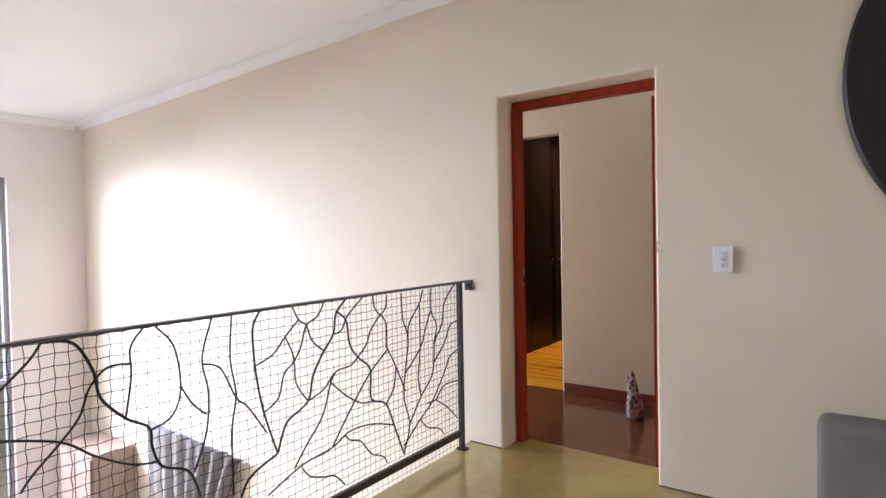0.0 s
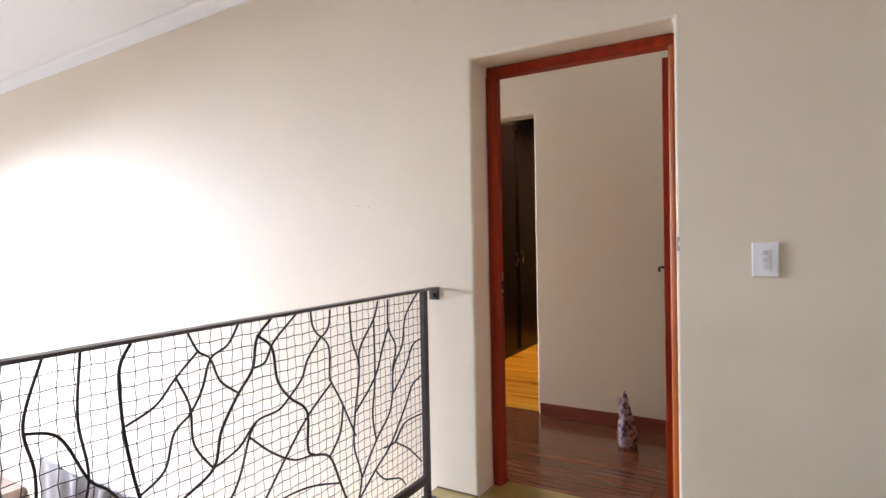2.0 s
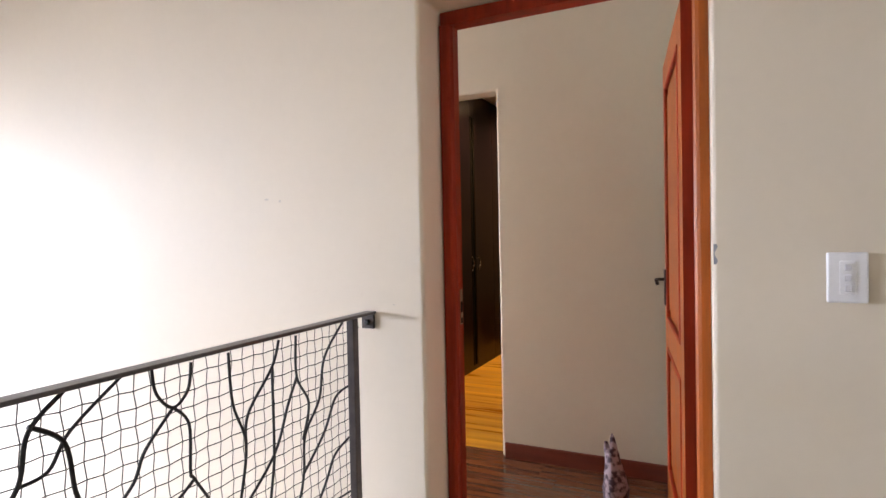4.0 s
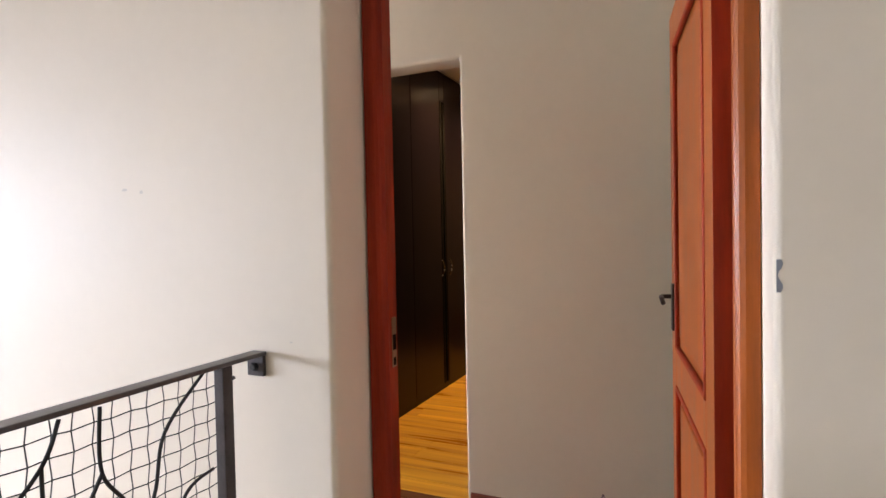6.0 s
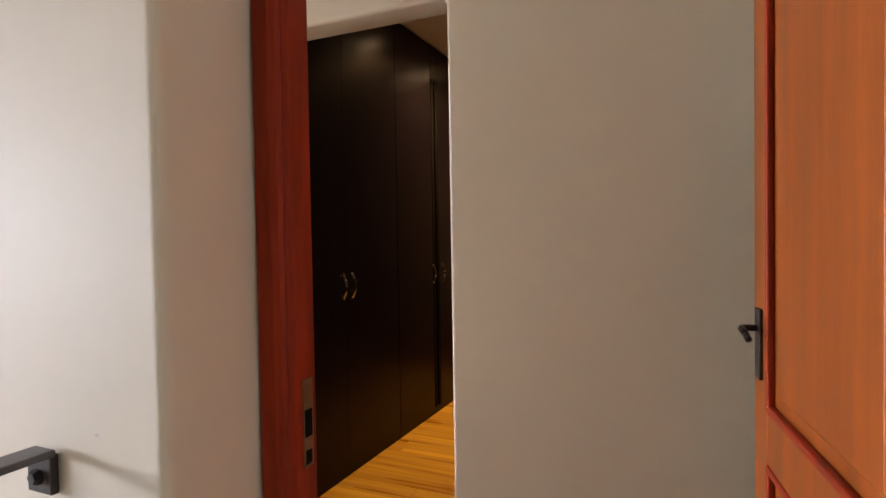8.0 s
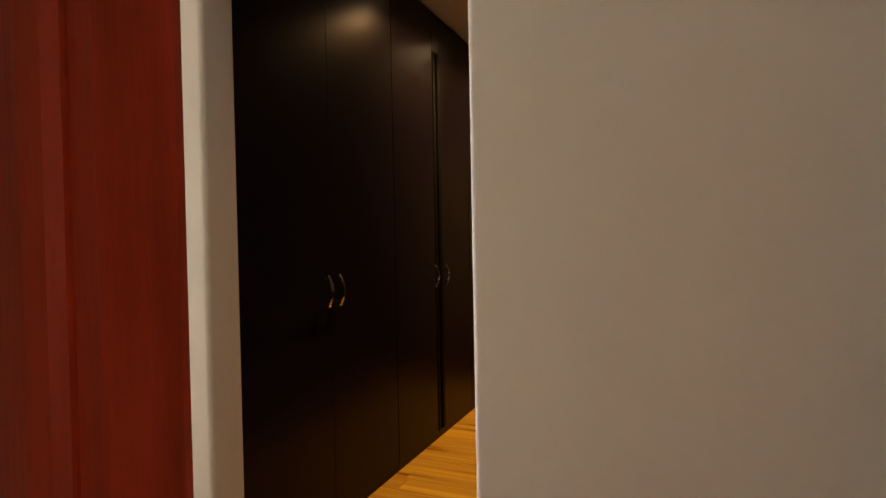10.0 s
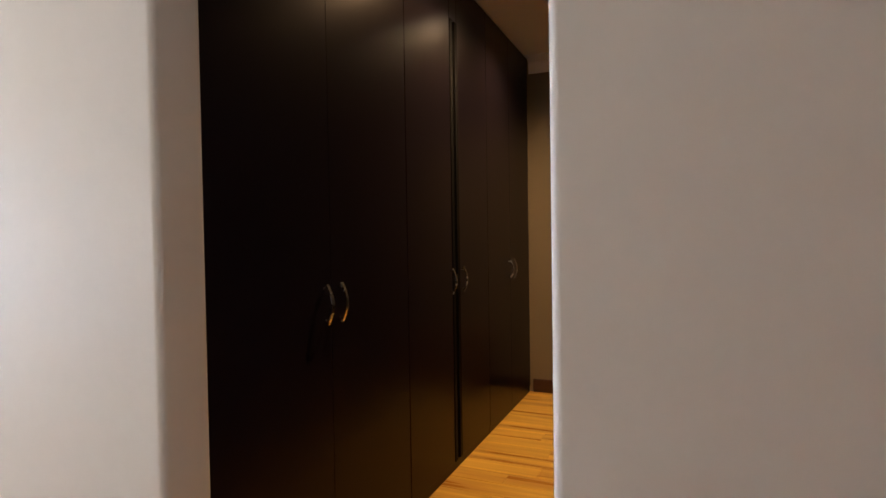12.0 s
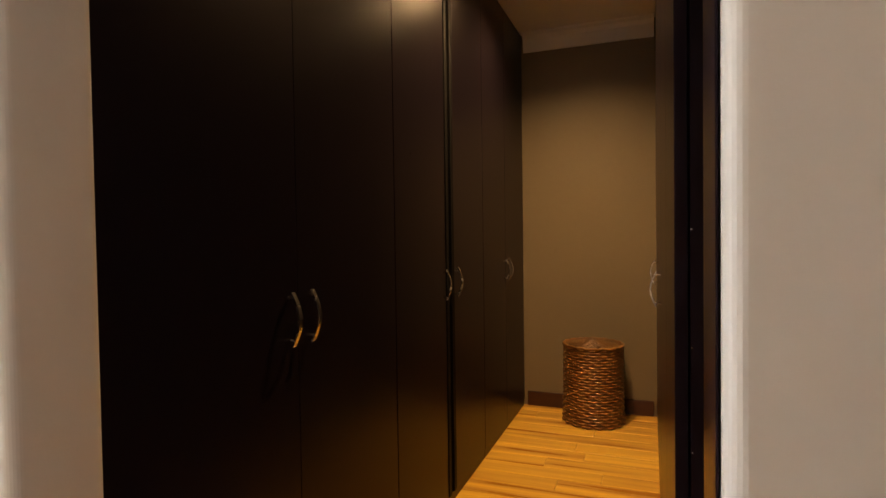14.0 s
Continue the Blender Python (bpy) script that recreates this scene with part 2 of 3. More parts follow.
def wall(name, axis, a0, a1, t0, t1, z0, z1, openings, mat, label, rounding=0.012):
    """An upright wall with holes cut through. axis 'x': it runs along x from a0 to a1 and is t0 to t1 thick in y."""
    cuts_a = sorted({a0, a1, *(o[0] for o in openings), *(o[1] for o in openings)})
    cuts_z = sorted({z0, z1, *(o[2] for o in openings), *(o[3] for o in openings)})
    bm = bmesh.new()
    seen = {}

    def vert(a, t, z):
        key = (round(a, 4), round(t, 4), round(z, 4))
        if key not in seen:
            seen[key] = bm.verts.new((a, t, z) if axis == "x" else (t, a, z))
        return seen[key]

    def full(i, j):
        if not (0 <= i < len(cuts_a) - 1 and 0 <= j < len(cuts_z) - 1):
            return False
        ca, cz = (cuts_a[i] + cuts_a[i + 1]) / 2, (cuts_z[j] + cuts_z[j + 1]) / 2
        return not any(o[0] < ca < o[1] and o[2] < cz < o[3] for o in openings)

    for i in range(len(cuts_a) - 1):
        for j in range(len(cuts_z) - 1):
            if not full(i, j):
                continue
            p, q, r, s = cuts_a[i], cuts_a[i + 1], cuts_z[j], cuts_z[j + 1]
            for t in (t0, t1):
                bm.faces.new((vert(p, t, r), vert(q, t, r), vert(q, t, s), vert(p, t, s)))
            if not full(i - 1, j):
                bm.faces.new((vert(p, t0, r), vert(p, t1, r), vert(p, t1, s), vert(p, t0, s)))
            if not full(i + 1, j):
                bm.faces.new((vert(q, t0, r), vert(q, t1, r), vert(q, t1, s), vert(q, t0, s)))
            if not full(i, j - 1):
                bm.faces.new((vert(p, t0, r), vert(q, t0, r), vert(q, t1, r), vert(p, t1, r)))
            if not full(i, j + 1):
                bm.faces.new((vert(p, t0, s), vert(q, t0, s), vert(q, t1, s), vert(p, t1, s)))
    ob = solid(name, bm, mat, label, "wall", "structure")
    if rounding:
        bevelled(ob, rounding, 6)
    return ob


# ---- the structure ----
WIN_X = -5.6         # inner face of the stair window wall
LOW = -2.75          # floor of the room below
DOOR_W, DOOR_H = 0.89, 2.068
WALL_T = 0.235
HALL_Y = 1.284       # wall between hall and dressing room
CLOSET_L, CLOSET_R = -1.048, -0.1795
CLOSET_END = 4.68

wall("wall_door", "x", WIN_X, 4.5, 0.0, WALL_T, LOW, 3.0, [(0.006, DOOR_W, -0.3, DOOR_H)], M_CREAM, "cream painted plaster wall with a door opening", 0.014)
wall("wall_window", "y", -6.0, WALL_T, WIN_X - 0.2, WIN_X, LOW, 3.0, [(-3.7, -0.74, -2.3, 1.99)], M_PALEPINK, "pale pinkish-white painted wall with a tall window", 0.01)
wall("wall_rear", "x", WIN_X - 0.2, 4.7, -6.2, -6.0, LOW, 3.0, [], M_CREAM, "plain cream wall closing the landing", 0)
# out of view; the window opening is invented for the landing's fill lamp
wall("wall_right", "y", -6.0, 0.0, 4.5, 4.7, LOW, 3.0, [(-4.3, -2.1, 0.4, 2.1)], M_CREAM, "cream wall closing the landing, with an added window out of view", 0)
wall("wall_hall", "x", -1.697, 1.15, HALL_Y, HALL_Y + 0.14, 0.0, 2.62, [(CLOSET_L, CLOSET_R, 0.0, 2.068)], M_PLASTER, "pale plaster hall wall with an open doorway", 0.016)
wall("wall_hall_end", "y", WALL_T, HALL_Y, 0.98, 1.15, 0.0, 2.62, [], M_PLASTER, "pale plaster wall closing the hall", 0)
wall("wall_closet_left", "y", HALL_Y + 0.14, CLOSET_END, -1.697, -1.62, 0.0, 2.62, [], M_PLASTER, "pale plaster wall behind the wardrobes", 0)
wall("wall_closet_right", "y", HALL_Y + 0.14, CLOSET_END, 0.42, 0.55, 0.0, 2.62, [], M_TAUPE, "taupe wall behind the wardrobes", 0)
wall("wall_closet_end", "x", -1.697, 0.55, CLOSET_END, CLOSET_END + 0.14, 0.0, 2.62, [], M_TAUPE, "taupe painted end wall of the dressing room", 0)
wall("wall_bedroom_window", "y", WALL_T, 5.6, -6.2, -6.0, 0.0, 2.62, [(0.45, 1.95, 0.15, 2.0), (3.05, 5.1, 0.5, 2.0)], M_PLASTER, "pale bedroom wall with two windows", 0.01)
wall("wall_bedroom_far", "x", -6.0, -1.697, 5.6, 5.75, 0.0, 2.62, [], M_PLASTER, "plain bedroom wall", 0)
wall("wall_bedroom_side", "y", CLOSET_END + 0.14, 5.6, -1.697, -1.6, 0.0, 2.62, [], M_PLASTER, "plain bedroom wall beside the wardrobes", 0)
wall("wall_bedroom_near", "x", -6.2, WIN_X - 0.2, 0.1, WALL_T, 0.0, 2.62, [], M_PLASTER, "plain bedroom wall", 0)

solid("ground", boxed(-400, 400, -400, 400, LOW - 0.4, LOW - 0.32), M_GROUND, "flat dry lawn round the house", "ground", "structure")
solid("floor_lower", boxed(WIN_X - 0.2, 4.7, -6.2, 0.0, LOW - 0.3, LOW), M_LOWFLOOR, "pale floor of the room below", "floor", "structure")
bevelled(solid("floor_landing", boxed(-0.23, 4.5, -6.0, 0.0, -0.3, 0.0), M_SCREED, "polished olive-yellow screed landing floor", "floor", "structure"), 0.001, 1)
solid("floor_threshold", boxed(0.006, DOOR_W, 0.0, 0.224, -0.3, -0.0005), M_SCREED, "polished screed in the doorway", "floor", "structure")

solid("backdrop", boxed(-60.2, -60, 5, 95, LOW, 40), M_HAZE, "bright hazy sky beyond the bedroom windows", "sky", "structure")

for x0, x1 in ((-0.225, 0.004), (DOOR_W + 0.002, 4.49)):
    solid("trim_floor_edge", boxed(x0, x1, -0.006, -0.0005, 0.0005, 0.007, 0.0015, 1), M_GRIME, "thin brown grime line where wall meets floor", "trim", "structure")

# landing ceiling, gently falling towards the window
def slope(x):
    return 2.788 + 0.0225 * min(x, 1.5)


bm = bmesh.new()
sheet(bm, lambda u, v: (WIN_X + 10.1 * u, -6.0 + 6.0 * v, slope(WIN_X + 10.1 * u)), 14, 1)
sheet(bm, lambda u, v: (WIN_X + 10.1 * u, -6.0 + 6.0 * v, 3.05), 14, 1)
solid("ceiling_landing", bm, M_CEIL, "white painted landing ceiling", "ceiling", "structure")
solid("ceiling_rooms", boxed(-6.2, 1.15, WALL_T, 5.75, 2.61, 2.72), M_CEIL, "white painted ceiling of the bedroom and dressing room", "ceiling", "structure")
solid("roof_slab", boxed(-6.6, 5.0, -6.6, 6.2, 3.06, 3.2), M_CEIL, "flat roof slab", "roof", "structure")


def cornice(name, p, q, inward, z_of, mat, drop=0.075):
    """A coved cornice from p to q along a wall; inward points into the room."""
    prof = [(0.0, -drop), (0.012, -drop), (0.016, -drop + 0.012), (0.03, -0.045), (0.05, -0.022), (0.07, -0.012), (0.075, 0.004), (0.0, 0.004)]
    bm = bmesh.new()
    rings = []
    for end in (p, q):
        rings.append([bm.verts.new((end[0] + inward[0] * a, end[1] + inward[1] * a, z_of(end[0]) + b)) for a, b in prof])
    for k in range(len(prof)):
        bm.faces.new((rings[0][k], rings[0][(k + 1) % len(prof)], rings[1][(k + 1) % len(prof)], rings[1][k]))
    bm.faces.new(rings[0])
    bm.faces.new(rings[1][::-1])
    return solid(name, bm, mat, "white coved plaster cornice", "cornice", "structure")


cornice("cornice_door_wall", (WIN_X, 0.0), (1.5, 0.0), (0, -1), slope, M_CEIL)
cornice("cornice_door_wall_right", (1.5, 0.0), (4.5, 0.0), (0, -1), slope, M_CEIL)
cornice("cornice_window_wall", (WIN_X, -0.075), (WIN_X, -6.0), (1, 0), slope, M_CEIL)
flat = lambda x: 2.61
cornice("cornice_closet_end", (CLOSET_L - 0.02, CLOSET_END), (-0.21, CLOSET_END), (0, -1), flat, M_CEIL, 0.125)
cornice("cornice_bedroom", (-6.0, WALL_T), (-6.0, 5.6), (1, 0), flat, M_CEIL, 0.08)


def skirting(name, x0, x1, y0, y1, label="dark red-brown wooden skirting board", mat=M_SKIRT, top=0.088):
    ob = solid(name, boxed(x0, x1, y0, y1, 0.0, top), mat, label, "skirting", "structure")
    return bevelled(ob, 0.006, 2)


skirting("skirting_hall", CLOSET_R + 0.02, 0.98, HALL_Y - 0.018, HALL_Y - 0.002)
skirting("skirting_closet", -1.06, -0.22, CLOSET_END - 0.018, CLOSET_END - 0.002, "dark brown wooden skirting board", M_DARKWOOD, 0.102)


# ---- door frame and door ----
def door_frame():
    f = thing("door_1", (0.03, 0.18, 0.0), "open red-brown varnished wooden door in its frame", "door", "", "structure")
    y0, y1 = 0.152, 0.232
    for name, xo, xi in (("jamb", 0.012, 0.056), ("jamb", DOOR_W - 0.002, DOOR_W - 0.046)):
        s = 1 if xi > xo else -1
        prof = [(0, y0), (0.026, y0), (0.036, y0 + 0.004), (0.040, y0 + 0.010), (0.036, y0 + 0.016), (0.044, y0 + 0.022), (0.044, y1 - 0.014), (0.036, y1 - 0.010), (0.034, y1), (0, y1)]
        bm = bmesh.new()
        lo = [bm.verts.new((xo + s * a, b, 0.0)) for a, b in prof]
        hi = [bm.verts.new((xo + s * a, b, DOOR_H - 0.052)) for a, b in prof]
        for k in range(len(prof)):
            bm.faces.new((lo[k], lo[(k + 1) % len(prof)], hi[(k + 1) % len(prof)], hi[k]))
        bm.faces.new(lo)
        bm.faces.new(hi)
        # same frame: the hinge jamb's orange paints in the light falling on it
        part(name, bm, M_REDWOOD if s > 0 else M_LEAF, f, "red-brown varnished door jamb" if s > 0 else "varnished door jamb in a lit orange tone")
    bm = bmesh.new()
    box(bm, 0.012, DOOR_W - 0.002, y0 + 0.006, y1 - 0.002, DOOR_H - 0.05, DOOR_H - 0.003, 0.004)
    part("frame_head", bm, M_REDWOOD, f, "red-brown varnished head of the frame")
    # strike plate on the latch jamb
    bm = bmesh.new()
    box(bm, 0.0555, 0.0582, 0.189, 0.211, 0.93, 1.06, 0.001)
    part("strike_plate", bm, M_BRASS, f, "worn brass strike plate")
    bm = bmesh.new()
    box(bm, 0.0572, 0.0592, 0.191, 0.207, 0.975, 1.015)
    box(bm, 0.0572, 0.0592, 0.193, 0.205, 0.935, 0.955)
    part("keep_hole", bm, M_GAP, f, "dark latch holes")
    return f


def door_leaf():
    """The leaf is built along +x from its hinge and swung open into the hall."""
    w, h, t = 0.785, 1.995, 0.04
    leaf = thing("door_leaf", (0, 0, 0), "orange-brown varnished two-panel wooden door standing open", "door")
    def lp(name, bm, mat, label=""):
        ob = new(name, mesh_from(name, bm, mat))
        ob.parent = leaf
        return tagged(ob, label)
    st, z_mid0, z_mid1 = 0.105, 0.755, 0.87
    for a, b in ((0.0, st), (w - st, w)):
        lp("stile", boxed(a, b, -t / 2, t / 2, 0.008, h, 0.003), M_LEAF)
    for a, b in ((0.008, 0.2), (z_mid0, z_mid1), (h - 0.11, h)):
        lp("rail", boxed(st, w - st, -t / 2, t / 2, a, b, 0.003), M_LEAF)
    for a, b in ((0.2, z_mid0), (z_mid1, h - 0.11)):
        lp("panel", boxed(st, w - st, -0.008, 0.008, a, b), M_LEAF)
        lp("panel_field", boxed(st + 0.05, w - st - 0.05, -0.015, 0.015, a + 0.05, b - 0.05, 0.006), M_LEAF)
        for side in (-1, 1):
            y0, y1 = sorted((side * 0.008, side * 0.024))
            bm = bmesh.new()
            box(bm, st, st + 0.018, y0, y1, a, b, 0.005)
            box(bm, w - st - 0.018, w - st, y0, y1, a, b, 0.005)
            box(bm, st, w - st, y0, y1, a, a + 0.018, 0.005)
            box(bm, st, w - st, y0, y1, b - 0.018, b, 0.005)
            lp("bead_moulding", bm, M_REDWOOD, "darker red bead moulding")
    lp("hinge_edge", boxed(-0.002, -0.0005, -t / 2, t / 2, 0.008, h), M_REDWOOD, "dark red hinge edge")
    for side in (-1, 1):
        y = side * t / 2
        y0, y1 = sorted((y, y + side * 0.008))
        lp("handle_plate", boxed(w - 0.075, w - 0.035, y0, y1, 0.93, 1.09, 0.003), M_BRONZE, "dark bronze handle plate")
        bm = bmesh.new()
        pts = smooth_path([(w - 0.055, y + side * 0.006, 1.045), (w - 0.055, y + side * 0.032, 1.045), (w - 0.07, y + side * 0.042, 1.045), (w - 0.105, y + side * 0.043, 1.042), (w - 0.128, y + side * 0.04, 1.03)])
        tube(bm, pts, 0.0075, 8)
        ob = new("lever", mesh_from("lever", bm, M_BRONZE, True))
        ob.parent = leaf
        tagged(ob, "dark bronze curved lever")
    for z in (0.22, 1.78):
        lp("hinge", tube(bmesh.new(), [(-0.004, -t / 2 - 0.004, z - 0.05), (-0.004, -t / 2 - 0.004, z + 0.05)], 0.006, 8), M_BRASS, "brass butt hinge")
    # the landing-side face looks to -x once open
    leaf.matrix_basis = pose(0.829, 0.252, 0, 0, 0, 97.4)
    return leaf


door_frame()
door_leaf()


# ---- light switch, wall disc, wall scars ----
def light_switch(x, z):
    s = thing("light_switch", (x, 0.0, z), "white plastic light switch with three small rockers", "light switch")
    part("cover_plate", boxed(x - 0.043, x + 0.043, -0.014, -0.001, z - 0.063, z + 0.063, 0.005, 3), M_SWITCH, s)
    part("rocker_bed", boxed(x - 0.017, x + 0.017, -0.0165, -0.0135, z - 0.042, z + 0.042, 0.002), M_SWITCH, s)
    for k in range(3):
        zc = z + 0.026 - 0.026 * k
        part("rocker", boxed(x - 0.007, x + 0.007, -0.0215, -0.016, zc - 0.008, zc + 0.008, 0.002), M_SLOT, s, "grey rocker")


light_switch(1.191, 1.133)
disc = thing("wall_disc", (2.456, 0.0, 1.85), "large round black wall decoration", "wall decoration")
bm = lathe(bmesh.new(), [(0.802, 0.0), (0.817, 0.006), (0.817, 0.022), (0.802, 0.03), (0.02, 0.022)], (0, 0, 0), 72)
bm.transform(Matrix.Translation((2.456, -0.002, 1.85)) @ Matrix.Rotation(radians(90), 4, "X"))
part("round_panel", bm, M_BLACK, disc)

bm = bmesh.new()
sheet(bm, lambda u, v: (DOOR_W + 0.004 + 0.010 * u * (0.6 + 0.4 * math.sin(9 * v)), -0.0012, 1.165 + 0.055 * v), 2, 8)
solid("plaster_chip", bm, M_FRAME, "small grey chip in the plaster edge by the door", "wall damage", "structure")


def scuff(x, z, w, h, seed):
    bm = bmesh.new()
    n = 14
    ring = [bm.verts.new((x + w * math.cos(2 * math.pi * k / n) * (0.6 + 0.7 * abs(noise.noise((seed, k * 0.7, 0)))), -0.0014, z + h * math.sin(2 * math.pi * k / n) * (0.6 + 0.7 * abs(noise.noise((seed, k * 0.9, 4)))))) for k in range(n)]
    bm.faces.new(ring)
    solid("wall_scuff", bm, M_SCUFF, "faint grey scuff mark on the wall", "wall mark", "structure")


scuff(-0.678, 1.415, 0.016, 0.006, 0)
scuff(-0.612, 1.406, 0.01, 0.007, 1)
scuff(-0.113, 1.021, 0.007, 0.003, 2)


# ---- railing with wavy rods and safety net ----
RX = -0.2
railing = thing("railing", (RX, -0.14, 0.0), "black wrought iron railing with wavy branches and a net", "railing")
bm = bmesh.new()
box(bm, RX - 0.021, RX + 0.021, -3.9, -0.012, 0.988, 0.998, 0.002)
# greyer than the other bars to paint in the light it reflects
part("top_bar", bm, M_TOPBAR, railing, "flat iron top bar, greyed by reflected light in its colour")
part("bottom_bar", boxed(RX - 0.012, RX + 0.012, -3.9, -0.146, 0.082, 0.118, 0.002), M_BAR, railing, "dark iron bottom bar")
part("post", boxed(RX - 0.0145, RX + 0.0145, -0.145, -0.116, 0.0, 0.987, 0.003), M_BAR, railing, "dark brown square iron post")
part("post_foot", boxed(RX - 0.03, RX + 0.03, -0.16, -0.101, 0.0005, 0.008, 0.002), M_BAR, railing)
part("post", boxed(RX - 0.02, RX + 0.02, -3.9, -3.86, 0.0, 0.987, 0.003), M_BAR, railing, "dark brown square iron post")
part("wall_bracket", boxed(RX - 0.042, RX + 0.008, -0.012, -0.001, 0.934, 0.987, 0.002), M_BAR, railing, "square iron wall bracket")
bm = lathe(bmesh.new(), [(0.011, 0.0), (0.011, 0.006), (0.008, 0.010)], (0, 0, 0), 6)
bm.transform(Matrix.Translation((RX - 0.017, -0.012, 0.957)) @ Matrix.Rotation(radians(90), 4, "X"))
part("bolt", bm, M_IRON, railing, "bolt head")
bm = tube(bmesh.new(), [(RX, -0.117, 0.95), (RX, -0.099, 0.953)], 0.005, 6)
part("net_hook", bm, M_IRON, railing)


def rod(*points, r=0.0038):
    """A bent branch of the railing through (y, z) bends."""
    bm = tube(bmesh.new(), smooth_path([(RX + 0.004, y, min(z, 0.986)) for y, z in points]), r, 6)
    part("branch_rod", bm, M_IRON, railing, "", True)


rod((-2.24, 1.01), (-2.16, 0.97), (-2.11, 0.88), (-2.09, 0.79), (-2.02, 0.71), (-1.95, 0.66), (-1.94, 0.59), (-1.91, 0.52), (-1.82, 0.47), (-1.78, 0.37), r=0.0048)
rod((-2.24, 1.01), (-2.27, 0.94), (-2.34, 0.87))
rod((-1.96, 1.01), (-2, 0.93), (-2, 0.84), (-2.02, 0.71))
rod((-2, 0.88), (-2.07, 0.88), (-2.12, 0.83), (-2.15, 0.75), (-2.2, 0.69), (-2.27, 0.62), (-2.3, 0.58))
rod((-2.35, 0.74), (-2.2, 0.69), (-2.11, 0.62), (-2.01, 0.56), (-1.93, 0.54))
rod((-1.92, 1), (-1.86, 0.91), (-1.84, 0.77), (-1.87, 0.68), (-1.94, 0.65))
rod((-1.84, 0.77), (-1.8, 0.7), (-1.75, 0.65))
rod((-1.72, 1), (-1.76, 0.85), (-1.74, 0.73), (-1.75, 0.59), (-1.8, 0.46))
rod((-1.64, 0.99), (-1.65, 0.83), (-1.63, 0.69), (-1.65, 0.56), (-1.65, 0.32))
rod((-1.76, 0.83), (-1.69, 0.8), (-1.63, 0.68), (-1.58, 0.63), (-1.5, 0.51))
rod((-1.52, 1), (-1.55, 0.93), (-1.55, 0.84), (-1.54, 0.74), (-1.51, 0.59), (-1.45, 0.41), r=0.0048)
rod((-1.45, 0.41), (-1.42, 0.49), (-1.39, 0.53), (-1.29, 0.58), (-1.26, 0.68), (-1.2, 0.77), (-1.14, 0.84), (-1.12, 0.93), (-1.06, 0.99), r=0.0048)
rod((-1.45, 0.41), (-1.54, 0.38), (-1.59, 0.35), (-1.62, 0.3), r=0.0048)
rod((-1.54, 0.78), (-1.46, 0.81), (-1.4, 0.87), (-1.33, 0.93))
rod((-1.36, 0.99), (-1.33, 0.93), (-1.29, 0.9), (-1.26, 0.83), (-1.2, 0.78))
rod((-1.19, 0.99), (-1.23, 0.93), (-1.29, 0.9), (-1.32, 0.82), (-1.36, 0.76), (-1.41, 0.72), (-1.44, 0.63), (-1.51, 0.59))
rod((-1.4, 0.87), (-1.36, 0.78), (-1.35, 0.67), (-1.29, 0.58))
rod((-1.12, 0.94), (-1.06, 0.89), (-1.04, 0.78), (-0.99, 0.71), (-0.91, 0.64), (-0.91, 0.52), (-0.89, 0.48), (-0.8, 0.44), (-0.74, 0.31), (-0.67, 0.15), r=0.0048)
rod((-0.95, 0.99), (-1.05, 0.91), (-1.09, 0.85), (-1.14, 0.84))
rod((-0.88, 0.99), (-0.87, 0.93), (-0.83, 0.89), (-0.79, 0.92), (-0.78, 0.98))
rod((-0.83, 0.89), (-0.9, 0.82), (-0.93, 0.76), (-0.99, 0.71), (-1.04, 0.68), (-1.13, 0.67), (-1.2, 0.61), (-1.29, 0.58))
rod((-0.83, 0.89), (-0.79, 0.84), (-0.79, 0.73), (-0.78, 0.71), (-0.72, 0.61), (-0.65, 0.47))
rod((-0.78, 0.71), (-0.92, 0.61), (-1.06, 0.46), (-1.16, 0.34))
rod((-1.13, 0.67), (-1.16, 0.63), (-1.21, 0.5), (-1.3, 0.4), (-1.37, 0.32))
rod((-1.16, 0.63), (-1.07, 0.55), (-0.97, 0.49), (-0.88, 0.48))
rod((-0.72, 0.61), (-0.74, 0.51), (-0.8, 0.44))
rod((-0.67, 0.98), (-0.66, 0.85), (-0.62, 0.73), (-0.65, 0.56), (-0.66, 0.43), (-0.62, 0.29), (-0.67, 0.15))
rod((-0.49, 0.98), (-0.52, 0.91), (-0.61, 0.81), (-0.62, 0.73))
rod((-0.52, 0.91), (-0.52, 0.67), (-0.54, 0.52), (-0.52, 0.41))
rod((-0.42, 0.98), (-0.42, 0.86), (-0.37, 0.77), (-0.4, 0.67))
rod((-0.42, 0.86), (-0.46, 0.79), (-0.52, 0.67), (-0.65, 0.56))
rod((-0.19, 0.99), (-0.29, 0.89), (-0.32, 0.77), (-0.39, 0.68), (-0.4, 0.57), (-0.43, 0.49), (-0.52, 0.41), (-0.62, 0.29))
rod((-0.17, 0.77), (-0.24, 0.75), (-0.3, 0.66), (-0.4, 0.57))
rod((-0.17, 0.6), (-0.25, 0.57), (-0.3, 0.5), (-0.42, 0.36), (-0.53, 0.29), (-0.67, 0.19))
rod((-0.17, 0.42), (-0.31, 0.42), (-0.39, 0.36), (-0.47, 0.36))
rod((-0.39, 0.36), (-0.28, 0.29), (-0.18, 0.2))
rod((-0.53, 0.29), (-0.47, 0.23), (-0.36, 0.19), (-0.32, 0.15))
rod((-0.74, 0.32), (-0.9, 0.37), (-1.05, 0.38), (-1.16, 0.34), (-1.33, 0.32), (-1.5, 0.26))
rod((-1.08, 0.37), (-1.05, 0.34), (-0.98, 0.31), (-0.91, 0.23), (-0.83, 0.19), (-0.8, 0.15))
